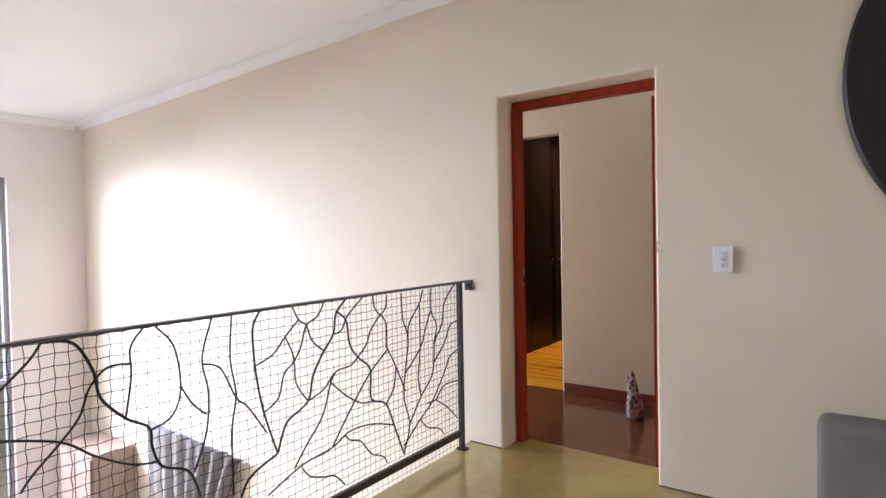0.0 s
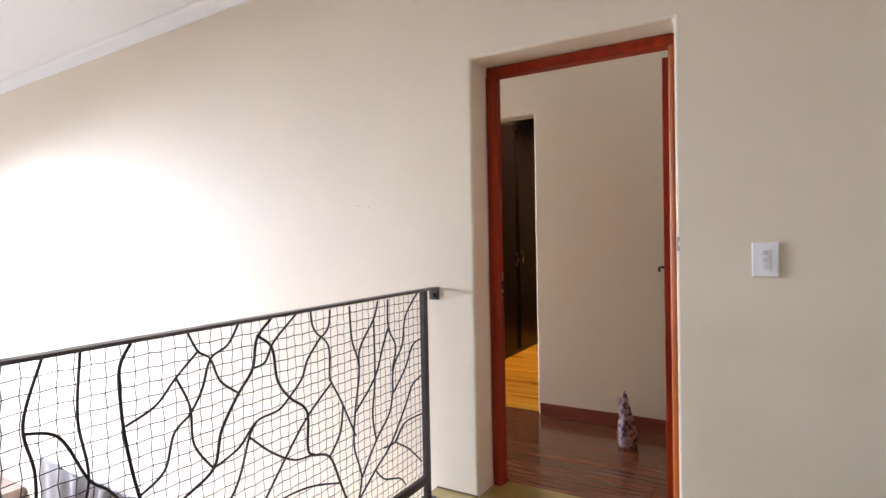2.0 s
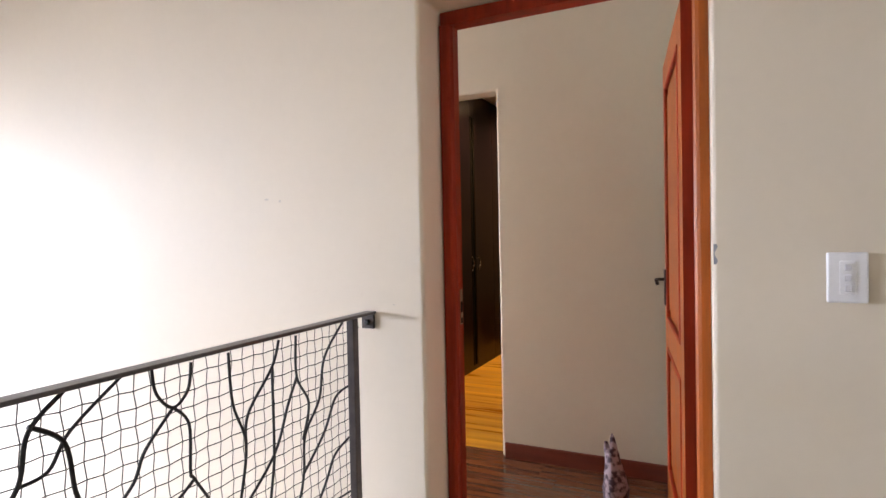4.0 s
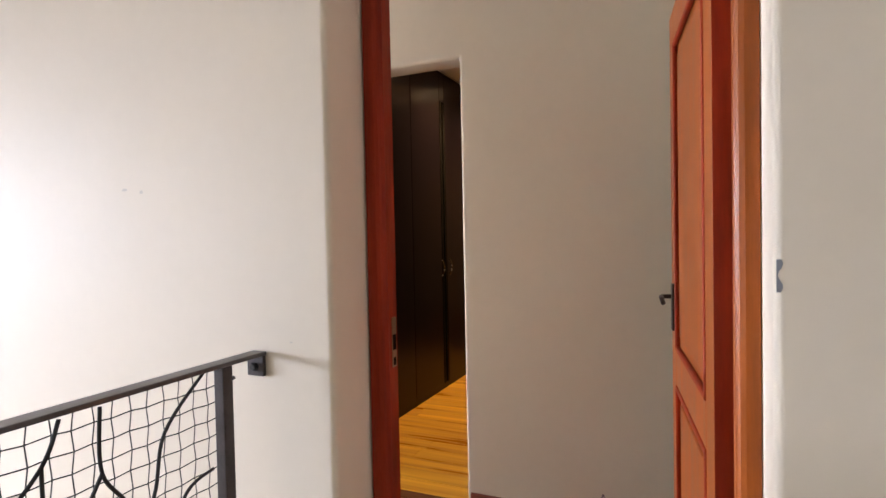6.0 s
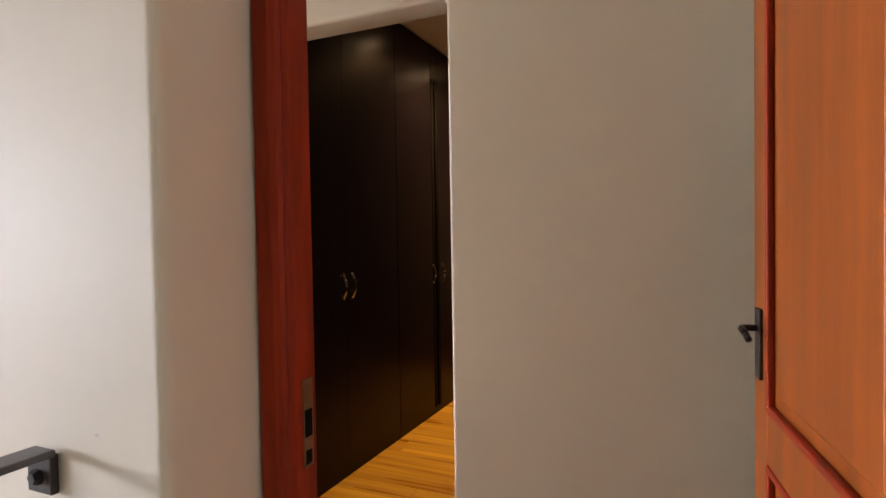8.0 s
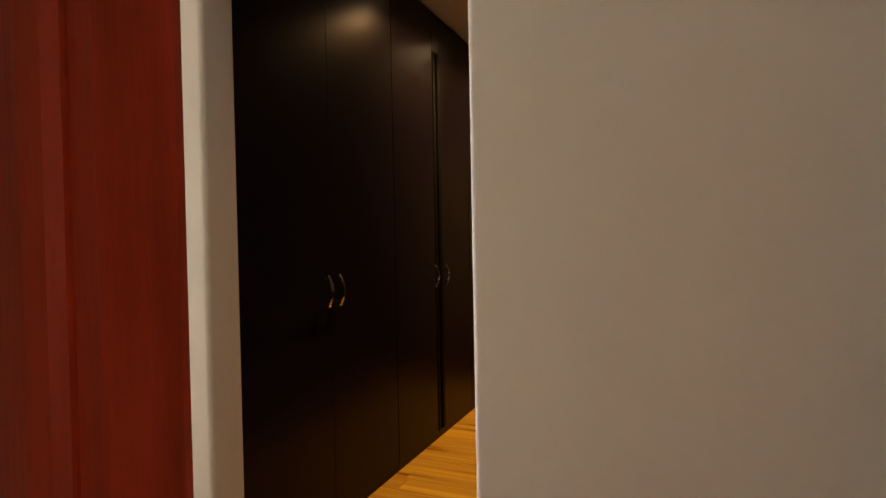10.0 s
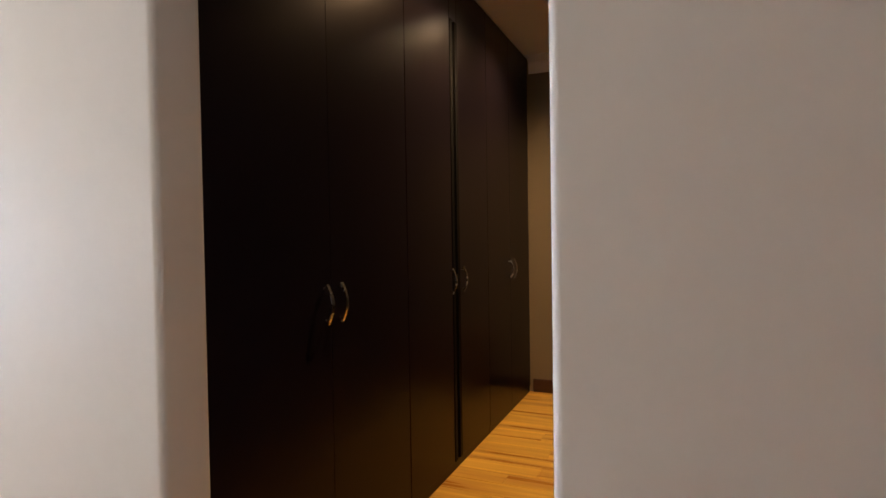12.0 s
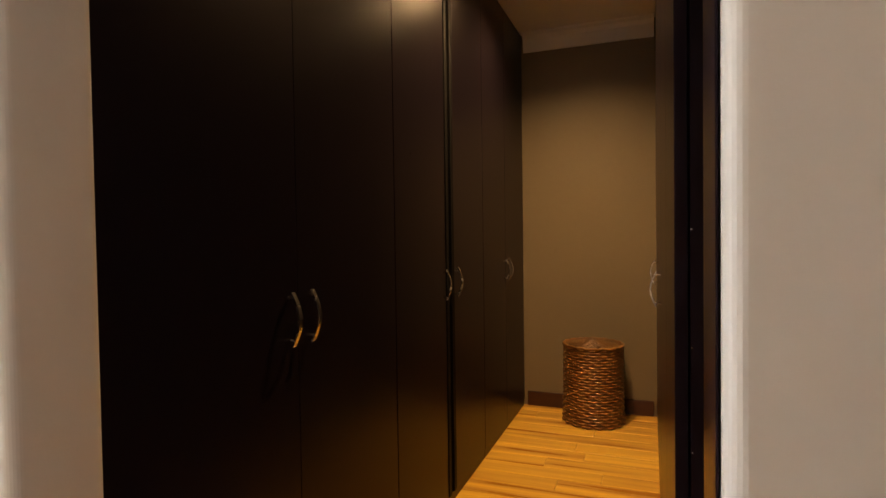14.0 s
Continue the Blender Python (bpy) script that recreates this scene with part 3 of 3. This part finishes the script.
rod((-1.33, 0.31), (-1.29, 0.26), (-1.22, 0.23), (-1.15, 0.21), (-1.09, 0.15))
# the run of branches goes on behind the walker
for k in range(9):
    y = -2.5 - 0.15 * k
    s = 0.05 * math.sin(2.1 * k)
    rod((y, 0.985), (y + 0.06 + s, 0.72), (y - 0.05, 0.45), (y + 0.05 - s, 0.11))
    if k % 2:
        rod((y + 0.06 + s, 0.72), (y + 0.12, 0.55), (y + 0.10, 0.40))


def safety_net():
    bm = bmesh.new()
    pitch = 0.037
    ys = [-0.13 - pitch * k for k in range(97)]
    zs = [0.985 - pitch * k for k in range(30)]

    def knot(i, j):
        y, z = ys[i], zs[j]
        off = noise.noise((y * 3.0, z * 3.0, 0.5))
        return Vector((RX - 0.012 - (0.02 if z < 0.1 else 0), y + 0.007 * off + 0.0022 * (1 if (i + j) % 2 else -1), z + 0.006 * noise.noise((y * 2.5, z * 2.5, 9.0)) - 0.003 * (i % 2)))

    def strand(a, b):
        d = (b - a).normalized()
        s = d.cross(Vector((1, 0, 0))).normalized() * 0.0013
        n = Vector((0.0013, 0, 0))
        ra = [bm.verts.new(a + o) for o in (s, n, -s, -n)]
        rb = [bm.verts.new(b + o) for o in (s, n, -s, -n)]
        for k in range(4):
            bm.faces.new((ra[k], ra[(k + 1) % 4], rb[(k + 1) % 4], rb[k]))

    for i in range(len(ys)):
        for j in range(len(zs)):
            if i + 1 < len(ys):
                strand(knot(i, j), knot(i + 1, j))
            if j + 1 < len(zs):
                strand(knot(i, j), knot(i, j + 1))
    part("safety_net", bm, M_NET, railing, "fine dark square-meshed safety net")


safety_net()


# ---- stair window, things in the room below ----
def window(name, x, y0, y1, z0, z1, bars_y, bars_z, mat, label):
    w = thing(name, (x, (y0 + y1) / 2, z0), label, "window", "", "structure")
    b = 0.035
    part("window_frame", boxed(x - b, x + b, y0 + 0.002, y0 + 0.05, z0, z1, 0.004), mat, w)
    part("window_frame", boxed(x - b, x + b, y1 - 0.05, y1 - 0.002, z0, z1, 0.004), mat, w)
    part("window_frame", boxed(x - b, x + b, y0 + 0.05, y1 - 0.05, z1 - 0.05, z1 - 0.002, 0.004), mat, w)
    part("window_frame", boxed(x - b, x + b, y0 + 0.05, y1 - 0.05, z0 + 0.002, z0 + 0.05, 0.004), mat, w)
    for y in bars_y:
        part("mullion", boxed(x - b + 0.004, x + b - 0.004, y - 0.02, y + 0.02, z0 + 0.05, z1 - 0.05, 0.003), mat, w)
    for z in bars_z:
        part("transom", boxed(x - b + 0.008, x + b - 0.008, y0 + 0.05, y1 - 0.05, z - 0.02, z + 0.02, 0.003), mat, w)
    pane = part("pane", boxed(x - 0.004, x + 0.004, y0 + 0.045, y1 - 0.045, z0 + 0.045, z1 - 0.045), M_GLASS, w)
    pane.visible_shadow = False


window("window_1", WIN_X - 0.08, -3.7, -0.74, -2.3, 1.99, (-2.2,), (-0.2,), M_FRAME, "tall grey-framed stairwell window")
# added window, out of view, in front of the landing's fill lamp
window("window_unseen", 4.6, -4.3, -2.1, 0.4, 2.1, (-3.2,), (), M_FRAME, "grey-framed window added out of view to let fill light in")
window("window_3", -6.1, 3.05, 5.1, 0.5, 2.0, (), (1.75,), M_PINKWOOD, "wooden-framed bedroom window in bright daylight")
window("window_4", -6.1, 0.45, 1.95, 0.15, 2.0, (1.2,), (), M_PINKWOOD, "wooden-framed bedroom balcony window")


def lower_curtain():
    c = thing("curtain", (-3.3, -0.1, LOW), "grey pleated curtain drawn aside at the lower wall", "curtain")

    def f(u, v):
        x = -4.03 + 1.53 * u
        z = -0.525 - 0.063 * u - 2.15 * v
        gather = min(1.0, v * 1.5)
        x -= gather * 0.75 * u * u
        y = -0.10 + 0.035 * math.sin(u * 46) * (0.3 + 0.7 * u) + 0.012 * math.sin(u * 17 + 3 * v)
        return (x, y, z)
    ob = part("curtain_cloth", sheet(bmesh.new(), f, 110, 18), M_CURTAIN, c, "", True)
    mod = ob.modifiers.new("cloth", "SOLIDIFY")
    mod.thickness = 0.004
    part("curtain_rod", tube(bmesh.new(), [(-4.1, -0.06, -0.55), (-2.45, -0.06, -0.62)], 0.012, 10), M_FRAME, c)


def lower_cabinet():
    c = thing("tall_cabinet", (-4.82, -0.25, LOW), "tall pinkish-brown wooden cabinet in the corner", "cabinet")
    part("body", boxed(-5.27, -4.52, -0.42, -0.01, LOW, -0.9, 0.006), M_PINKWOOD, c)
    part("door", boxed(-5.26, -4.91, -0.442, -0.423, LOW + 0.08, -0.93, 0.004), M_PINKWOOD, c)
    part("door", boxed(-4.88, -4.53, -0.442, -0.423, LOW + 0.08, -0.93, 0.004), M_PINKWOOD, c)


lower_curtain()
lower_cabinet()


def armchair():
    a = thing("armchair", (1.95, -0.45, 0.0), "grey upholstered armchair with rounded edges", "armchair")
    part("backrest", boxed(1.565, 2.36, -0.62, -0.47, 0.12, 0.625, 0.035, 4), M_GREYFAB, a, "", True)
    part("seat", boxed(1.70, 2.24, -0.465, 0.0 - 0.06, 0.14, 0.38, 0.04, 4), M_GREYFAB, a, "", True)
    part("armrest", boxed(1.58, 1.69, -0.465, -0.06, 0.12, 0.44, 0.03, 4), M_GREYFAB, a, "", True)
    part("armrest", boxed(2.25, 2.36, -0.465, -0.06, 0.12, 0.44, 0.03, 4), M_GREYFAB, a, "", True)
    for x in (1.64, 2.30):
        for y in (-0.57, -0.12):
            part("leg", lathe(bmesh.new(), [(0.016, 0.0), (0.024, 0.13)], (x, y, 0.0), 12), M_WENGE, a, "dark wooden leg")


armchair()


# ---- hall: cloth door stop ----
def door_stop():
    """A stuffed cloth animal: heavy round bottom, narrow neck, lifted snout, one tall ear and one short."""
    d = (0.488, 0.965, 0.0)
    prof = [(0.028, 0.0), (0.050, 0.006), (0.058, 0.03), (0.059, 0.07), (0.054, 0.11), (0.047, 0.145), (0.039, 0.17), (0.035, 0.19), (0.034, 0.215), (0.033, 0.235), (0.027, 0.25), (0.014, 0.258)]
    bm = lathe(bmesh.new(), prof, d, 28)
    for v in bm.verts:
        n = noise.noise((v.co.x * 22, v.co.y * 22, v.co.z * 18))
        v.co += Vector((v.co.x - d[0], v.co.y - d[1], 0)) * 0.14 * n
        v.co.x -= 0.12 * max(0, v.co.z - 0.1)
    top = d[0] - 0.017
    for dx, lean, height, base in ((0.010, -0.006, 0.325, 0.019), (-0.022, -0.004, 0.283, 0.013)):
        tube(bm, [(top + dx, d[1], 0.232), (top + dx + lean * 0.4, d[1], 0.262), (top + dx + lean, d[1], (height + 0.262) / 2 + 0.01), (top + dx + lean * 1.3, d[1], height)], 0.01, 10, [base, base * 0.95, base * 0.6, 0.002])
    solid("door_stop", bm, M_DOG, "mauve spotted stuffed cloth animal door stop on the floor", "door stop", "", True)


door_stop()


# ---- dressing room: wardrobes ----
def bow_handle(y, z, x, side, parent):
    """A bowed pull; side is the way it stands off the door."""
    bm = bmesh.new()
    n = 14
    rings = []
    for k in range(n + 1):
        a = k / n
        zz = z + 0.068 * (1 - 2 * a)
        xx = x + side * (0.014 + 0.022 * math.sin(math.pi * a))
        hw = 0.0062
        rings.append([bm.verts.new((xx + dx, y + dy, zz)) for dx, dy in ((-0.0025, -hw), (0.0025, -hw), (0.0025, hw), (-0.0025, hw))])
    for p, q in zip(rings, rings[1:]):
        for k in range(4):
            bm.faces.new((p[k], p[(k + 1) % 4], q[(k + 1) % 4], q[k]))
    bm.faces.new(rings[0])
    bm.faces.new(rings[-1][::-1])
    for zz in (z + 0.054, z - 0.054):
        tube(bm, [(x - side * 0.001, y, zz), (x + side * 0.019, y, zz)], 0.004, 8)
    ob = new("handle", mesh_from("handle", bm, M_CHROME))
    ob.parent = parent
    return tagged(ob, "bowed brushed chrome handle")


def wardrobe(x_face, side, y0, y1, doors, label, group, handle_z=1.01, depth=0.5):
    """side +1: the doors look to +x. doors: (y0, y1, handle y or None)."""
    w = new("wardrobe")
    w.empty_display_size = 0.05
    tagged(w, label, "wardrobe", group)

    def wp(name, bm, mat, lab="", parent=w):
        ob = new(name, mesh_from(name, bm, mat))
        ob.parent = parent
        return tagged(ob, lab)

    back = x_face - side * depth
    x0, x1 = sorted((x_face - side * 0.022, back))
    wp("body", boxed(x0, x1, y0, y1, 0.0, 2.602), M_WENGE)
    kx0, kx1 = sorted((x_face - side * 0.021, x_face - side * 0.006))
    wp("plinth", boxed(kx0, kx1, y0, y1, 0.0, 0.045, 0.002), M_WENGE)
    dx0, dx1 = sorted((x_face - side * 0.019, x_face))
    for a, b, h in doors:
        d = wp("door", boxed(dx0, dx1, a + 0.0015, b - 0.0015, 0.048, 2.60, 0.0015), M_WENGE)
        if h is not None:
            bow_handle(h, handle_z, x_face, side, d)
    return w


WF = -1.08
wardrobe(WF, 1, 1.427, 2.563, [(1.427, 1.9862, 1.945), (1.984, 2.563, 2.03)], "tall dark espresso wardrobe with two doors and chrome handles", "dressing room wardrobes")
w2 = wardrobe(WF, 1, 2.565, 3.66, [(2.565, 3.078, 3.045), (3.178, 3.66, 3.2)], "tall dark espresso wardrobe with a recessed centre strip", "dressing room wardrobes", 1.0)
for a, b in ((3.078, 3.112), (3.144, 3.178)):
    ob = new("edge_profile", mesh_from("edge_profile", boxed(WF - 0.019, WF + 0.004, a, b, 0.048, 2.36, 0.002), M_GAP))
    ob.parent = w2
    tagged(ob, "black edge profile")
ob = new("recess_strip", mesh_from("recess_strip", boxed(WF - 0.022, WF - 0.012, 3.112, 3.144, 0.048, 2.335), M_GAP))
ob.parent = w2
ob = new("top_filler", mesh_from("top_filler", boxed(WF - 0.019, WF, 3.078, 3.178, 2.362, 2.60, 0.0015), M_WENGE))
ob.parent = w2
wardrobe(WF, 1, 3.662, 4.66, [(3.662, 4.145, 4.1), (4.145, 4.66, 4.185)], "tall dark espresso wardrobe beside the end wall", "dressing room wardrobes", 1.0)
near_wardrobe = wardrobe(-0.202, -1, 1.7, 2.95, [(1.7, 2.19, None), (2.19, 2.95, None)], "tall dark brown wardrobe along the opposite side", "dressing room wardrobes", 1.0)
wardrobe(-0.202, -1, 2.952, 4.66, [(2.952, 3.54, 3.02), (3.54, 4.66, 3.98)], "tall dark brown wardrobe along the opposite side", "dressing room wardrobes", 1.0)


# its thin dark end panel lines the reveal; three screw heads show on the near side
ob = new("end_panel", mesh_from("end_panel", boxed(-0.184, -0.181, 1.316, 1.43, 0.001, 2.05, 0.001), M_WENGE))
ob.parent = near_wardrobe
for z in (0.881, 1.04, 1.218):
    bm = lathe(bmesh.new(), [(0.0014, 0.0), (0.0014, 0.0006), (0.0007, 0.001)], (0, 0, 0), 10)
    bm.transform(Matrix.Translation((-0.178, 1.6998, z)) @ Matrix.Rotation(radians(90), 4, "X"))
    ob = new("screw_head", mesh_from("screw_head", bm, M_CHROME))
    ob.parent = near_wardrobe
    tagged(ob, "small steel screw head")


# ---- laundry basket ----
def laundry_basket(cx, cy):
    b = thing("laundry_basket", (cx, cy, 0.0), "round golden-brown woven wicker laundry basket with lid", "laundry basket")
    rows, sides, h = 28, 64, 0.495
    bm = bmesh.new()
    for j in range(rows):
        z = 0.012 + (h - 0.02) * j / (rows - 1)
        r = 0.187 - 0.004 * (j / rows) + 0.006 * math.exp(-((j / rows) * 9) ** 2)
        prev = None
        first = None
        for k in range(sides + 1):
            a = 2 * math.pi * (k % sides) / sides
            rr = r + 0.003 * (1 if (k // 2 + j) % 2 else -1)
            zz = z + 0.0024 * math.sin(a * sides / 4 + j * math.pi)
            c = Vector((cx + rr * math.cos(a), cy + rr * math.sin(a), zz))
            out = Vector((math.cos(a), math.sin(a), 0))
            if k == sides:
                ring = first
            else:
                ring = [bm.verts.new(c + o) for o in (out * 0.006, Vector((0, 0, 0.0085)), out * -0.006, Vector((0, 0, -0.0085)))]
            if prev:
                for q in range(4):
                    bm.faces.new((prev[q], prev[(q + 1) % 4], ring[(q + 1) % 4], ring[q]))
            first = first or ring
            prev = ring
    tagged(part("woven_wall", bm, M_WICKER, b, "", True), kind="stuff")
    part("lining", lathe(bmesh.new(), [(0.16, 0.004), (0.178, 0.01), (0.17, h - 0.02), (0.02, h - 0.015)], (cx, cy, 0), 40), M_WICKER, b)
    ring = [(cx + 0.186 * math.cos(2 * math.pi * k / 48), cy + 0.186 * math.sin(2 * math.pi * k / 48), h + 0.004 + 0.003 * math.sin(k * 2.1)) for k in range(49)]
    part("rim", tube(bmesh.new(), ring, 0.009, 8), M_WICKER, b, "plaited rim", True)
    bm = bmesh.new()
    for k in range(15):
        r = 0.166 * (1 - k / 15) + 0.004
        z = h + 0.002 + 0.03 * (1 - (r / 0.17) ** 2)
        tube(bm, [(cx + r * math.cos(2 * math.pi * q / 40), cy + r * math.sin(2 * math.pi * q / 40), z + 0.003 * math.sin(q * 3.1 + k)) for q in range(41)], 0.0054, 6)
    lathe(bm, [(0.165, h - 0.026), (0.155, h - 0.016), (0.12, h - 0.006), (0.08, h + 0.004), (0.04, h + 0.012), (0.01, h + 0.015)], (cx, cy, 0), 32)
    part("lid", bm, M_LID, b, "domed woven lid", True)


laundry_basket(-0.588, 4.475)


# ---- downlights ----
def downlight(x, y, z=2.61, watts=155):
    d = thing("downlight", (x, y, z), "small round recessed ceiling downlight, switched on", "downlight", "dressing room downlights")
    part("rim", lathe(bmesh.new(), [(0.030, -0.002), (0.032, -0.006), (0.045, -0.006), (0.048, 0.0), (0.030, 0.001)], (x, y, z), 32), M_SPOT, d)
    part("bulb", lathe(bmesh.new(), [(0.029, -0.001), (0.024, -0.006), (0.008, -0.008)], (x, y, z), 24), M_BULB, d, "glowing lamp glass")
    data = bpy.data.lights.new("downlight_lamp", "SPOT")
    data.energy, data.color = watts, (1.0, 0.60, 0.24)
    data.spot_size, data.spot_blend, data.shadow_soft_size = radians(142), 1.0, 0.03
    ob = new("downlight_lamp", data)
    ob.matrix_world = look((x, y, z - 0.02), (x, y, 0))


downlight(-0.68, 2.92)
downlight(-0.68, 3.76)


# ---- bedroom ----
def daybed():
    x1, y0, y1 = -4.0, 1.95, 3.9
    b = thing("bed", (-4.9, 2.9, 0.0), "low slate-blue upholstered bed with a grey fringed throw", "bed")
    part("base", boxed(-5.85, x1, y0, y1, 0.06, 0.34, 0.03, 3), M_BEDBASE, b, "slate-blue upholstered base", True)
    part("mattress", boxed(-5.8, x1 - 0.03, y0 + 0.03, y1 - 0.03, 0.341, 0.50, 0.04, 3), M_BEDBASE, b, "", True)
    for x in (-5.75, x1 - 0.1):
        for y in (y0 + 0.1, (y0 + y1) / 2, y1 - 0.1):
            part("foot", boxed(x - 0.04, x + 0.04, y - 0.04, y + 0.04, 0.0, 0.06, 0.004), M_WENGE, b)
    t = thing("throw_blanket", (-4.2, 2.85, 0.5), "grey woven throw with long fringes over the bed end", "blanket")

    def f(u, v):
        y = 2.0 + 1.8 * u
        s = 1.1 * v
        x, z = (-4.85 + s, 0.512) if s < 0.86 else (x1 + 0.012, 0.505 - (s - 0.86))
        return (x, y + 0.02 * math.sin(9 * v + 3 * u), z + (0.008 * noise.noise((y * 6, s * 6, 2)) + 0.008 if s < 0.84 else 0.0))
    cloth = part("cloth", sheet(bmesh.new(), f, 50, 40), M_THROW, t, "", True)
    mod = cloth.modifiers.new("cloth", "SOLIDIFY")
    mod.thickness = 0.008
    bm = bmesh.new()
    for k in range(120):
        y = 2.0 + 1.8 * (k + 0.5) / 120 + random.uniform(-0.004, 0.004)
        tube(bm, [(x1 + 0.014, y, 0.285), (x1 + 0.020, y + random.uniform(-0.01, 0.01), 0.22), (x1 + 0.016, y + random.uniform(-0.02, 0.02), 0.14)], 0.004, 4)
    tagged(part("fringe", bm, M_THROW, t, "long pale fringe"), kind="stuff")
    c = thing("cushion", (-5.0, 3.2, 0.5), "cream-yellow cushion with purple stripes on the bed", "cushion")
    for y0, y1, mat in ((2.55, 3.2, M_YELLOW), (3.2, 3.36, M_PURPLE), (3.36, 3.5, M_YELLOW), (3.5, 3.62, M_PURPLE)):
        part("cushion_stripe", boxed(-5.3, -5.0, y0, y1, 0.502, 0.66, 0.03, 3), mat, c, "", True)



daybed()


def bedroom_curtains():
    rod_ = thing("curtain_rod", (-5.9, 3.4, 2.1), "dark curtain rod above the bedroom window", "curtain rod")
    part("rod", tube(bmesh.new(), [(-5.9, 2.5, 2.14), (-5.9, 5.5, 2.14)], 0.014, 10), M_WENGE, rod_)
    for y in (2.55, 4.0, 5.45):
        part("bracket", boxed(-5.998, -5.89, y - 0.008, y + 0.008, 2.11, 2.128), M_WENGE, rod_)
    c = thing("curtain", (-5.9, 3.3, 0.0), "sheer cream curtain hanging beside the bedroom window", "curtain")

    def f(u, v):
        return (-5.9 + 0.03 * math.sin(u * 50), 2.75 + 0.80 * u + 0.04 * math.sin(2 * v) * u, 2.12 - 2.08 * v)
    ob = part("curtain_cloth", sheet(bmesh.new(), f, 90, 6), M_SHEER, c, "", True)
    mod = ob.modifiers.new("cloth", "SOLIDIFY")
    mod.thickness = 0.003


def window_blind():
    b = thing("roller_blind", (-5.97, 4.3, 1.86), "half-raised pinkish striped blind at the window head", "blind", "")
    part("head_rail", boxed(-5.995, -5.955, 3.02, 5.13, 2.02, 2.06, 0.004), M_SHEER, b)
    for k in range(21):
        y = 3.03 + 0.1 * k
        part("slat", boxed(-5.985, -5.975, y, y + 0.088, 1.862, 2.019, 0.002), M_PINKWOOD, b)


bedroom_curtains()
window_blind()
bench = thing("low_bench", (-2.95, 1.9, 0.0), "low dark wooden bench end beside the wall", "bench")
part("top", boxed(-2.58, -1.75, 1.70, 2.12, 0.402, 0.432, 0.003), M_WENGE, bench)
part("side_panel", boxed(-2.575, -2.545, 1.71, 2.11, 0.0, 0.401, 0.002), M_WENGE, bench)
part("side_panel", boxed(-1.785, -1.755, 1.73, 2.11, 0.0, 0.401, 0.002), M_WENGE, bench)


# ---- floor planks ----
def planks(name, x0, x1, y0, y1, width, length, mat, label, seed, joint=0.0006):
    rng = random.Random(seed)
    f = solid(name, boxed(x0, x1, y0, y1, -0.3, -0.008), M_GAP, label, "floor", "structure")
    shapes = {}
    y = y0
    while y < y1 - 1e-4:
        w = min(width, y1 - y)
        x = x0
        step = length * rng.uniform(0.3, 1.0)
        while x < x1 - 1e-4:
            n = min(step, x1 - x)
            key = (round(n, 3), round(w, 3))
            if key not in shapes:
                shapes[key] = mesh_from("plank", boxed(0.0006, n - 0.0006, joint, w - joint, -0.008, 0.0, 0.0012, 1), mat)
            p = new("plank", shapes[key])
            p.parent = f
            p.location = (x, y, 0)
            x += n
            step = length
        y += w
    return f


planks("floor_dressing", -1.60, 0.40, HALL_Y + 0.07, CLOSET_END, 0.128, 1.25, M_HONEY, "honey-coloured wood laminate floor of the dressing room", 3, 0.0016)
planks("floor_hall", -6.0, 0.98, 0.226, HALL_Y + 0.07, 0.128, 1.25, M_RED, "glossy red-brown laminate hall floor", 4)
planks("floor_bedroom", -6.0, -1.62, HALL_Y + 0.07, 5.6, 0.128, 1.25, M_RED, "glossy red-brown laminate bedroom floor", 5)
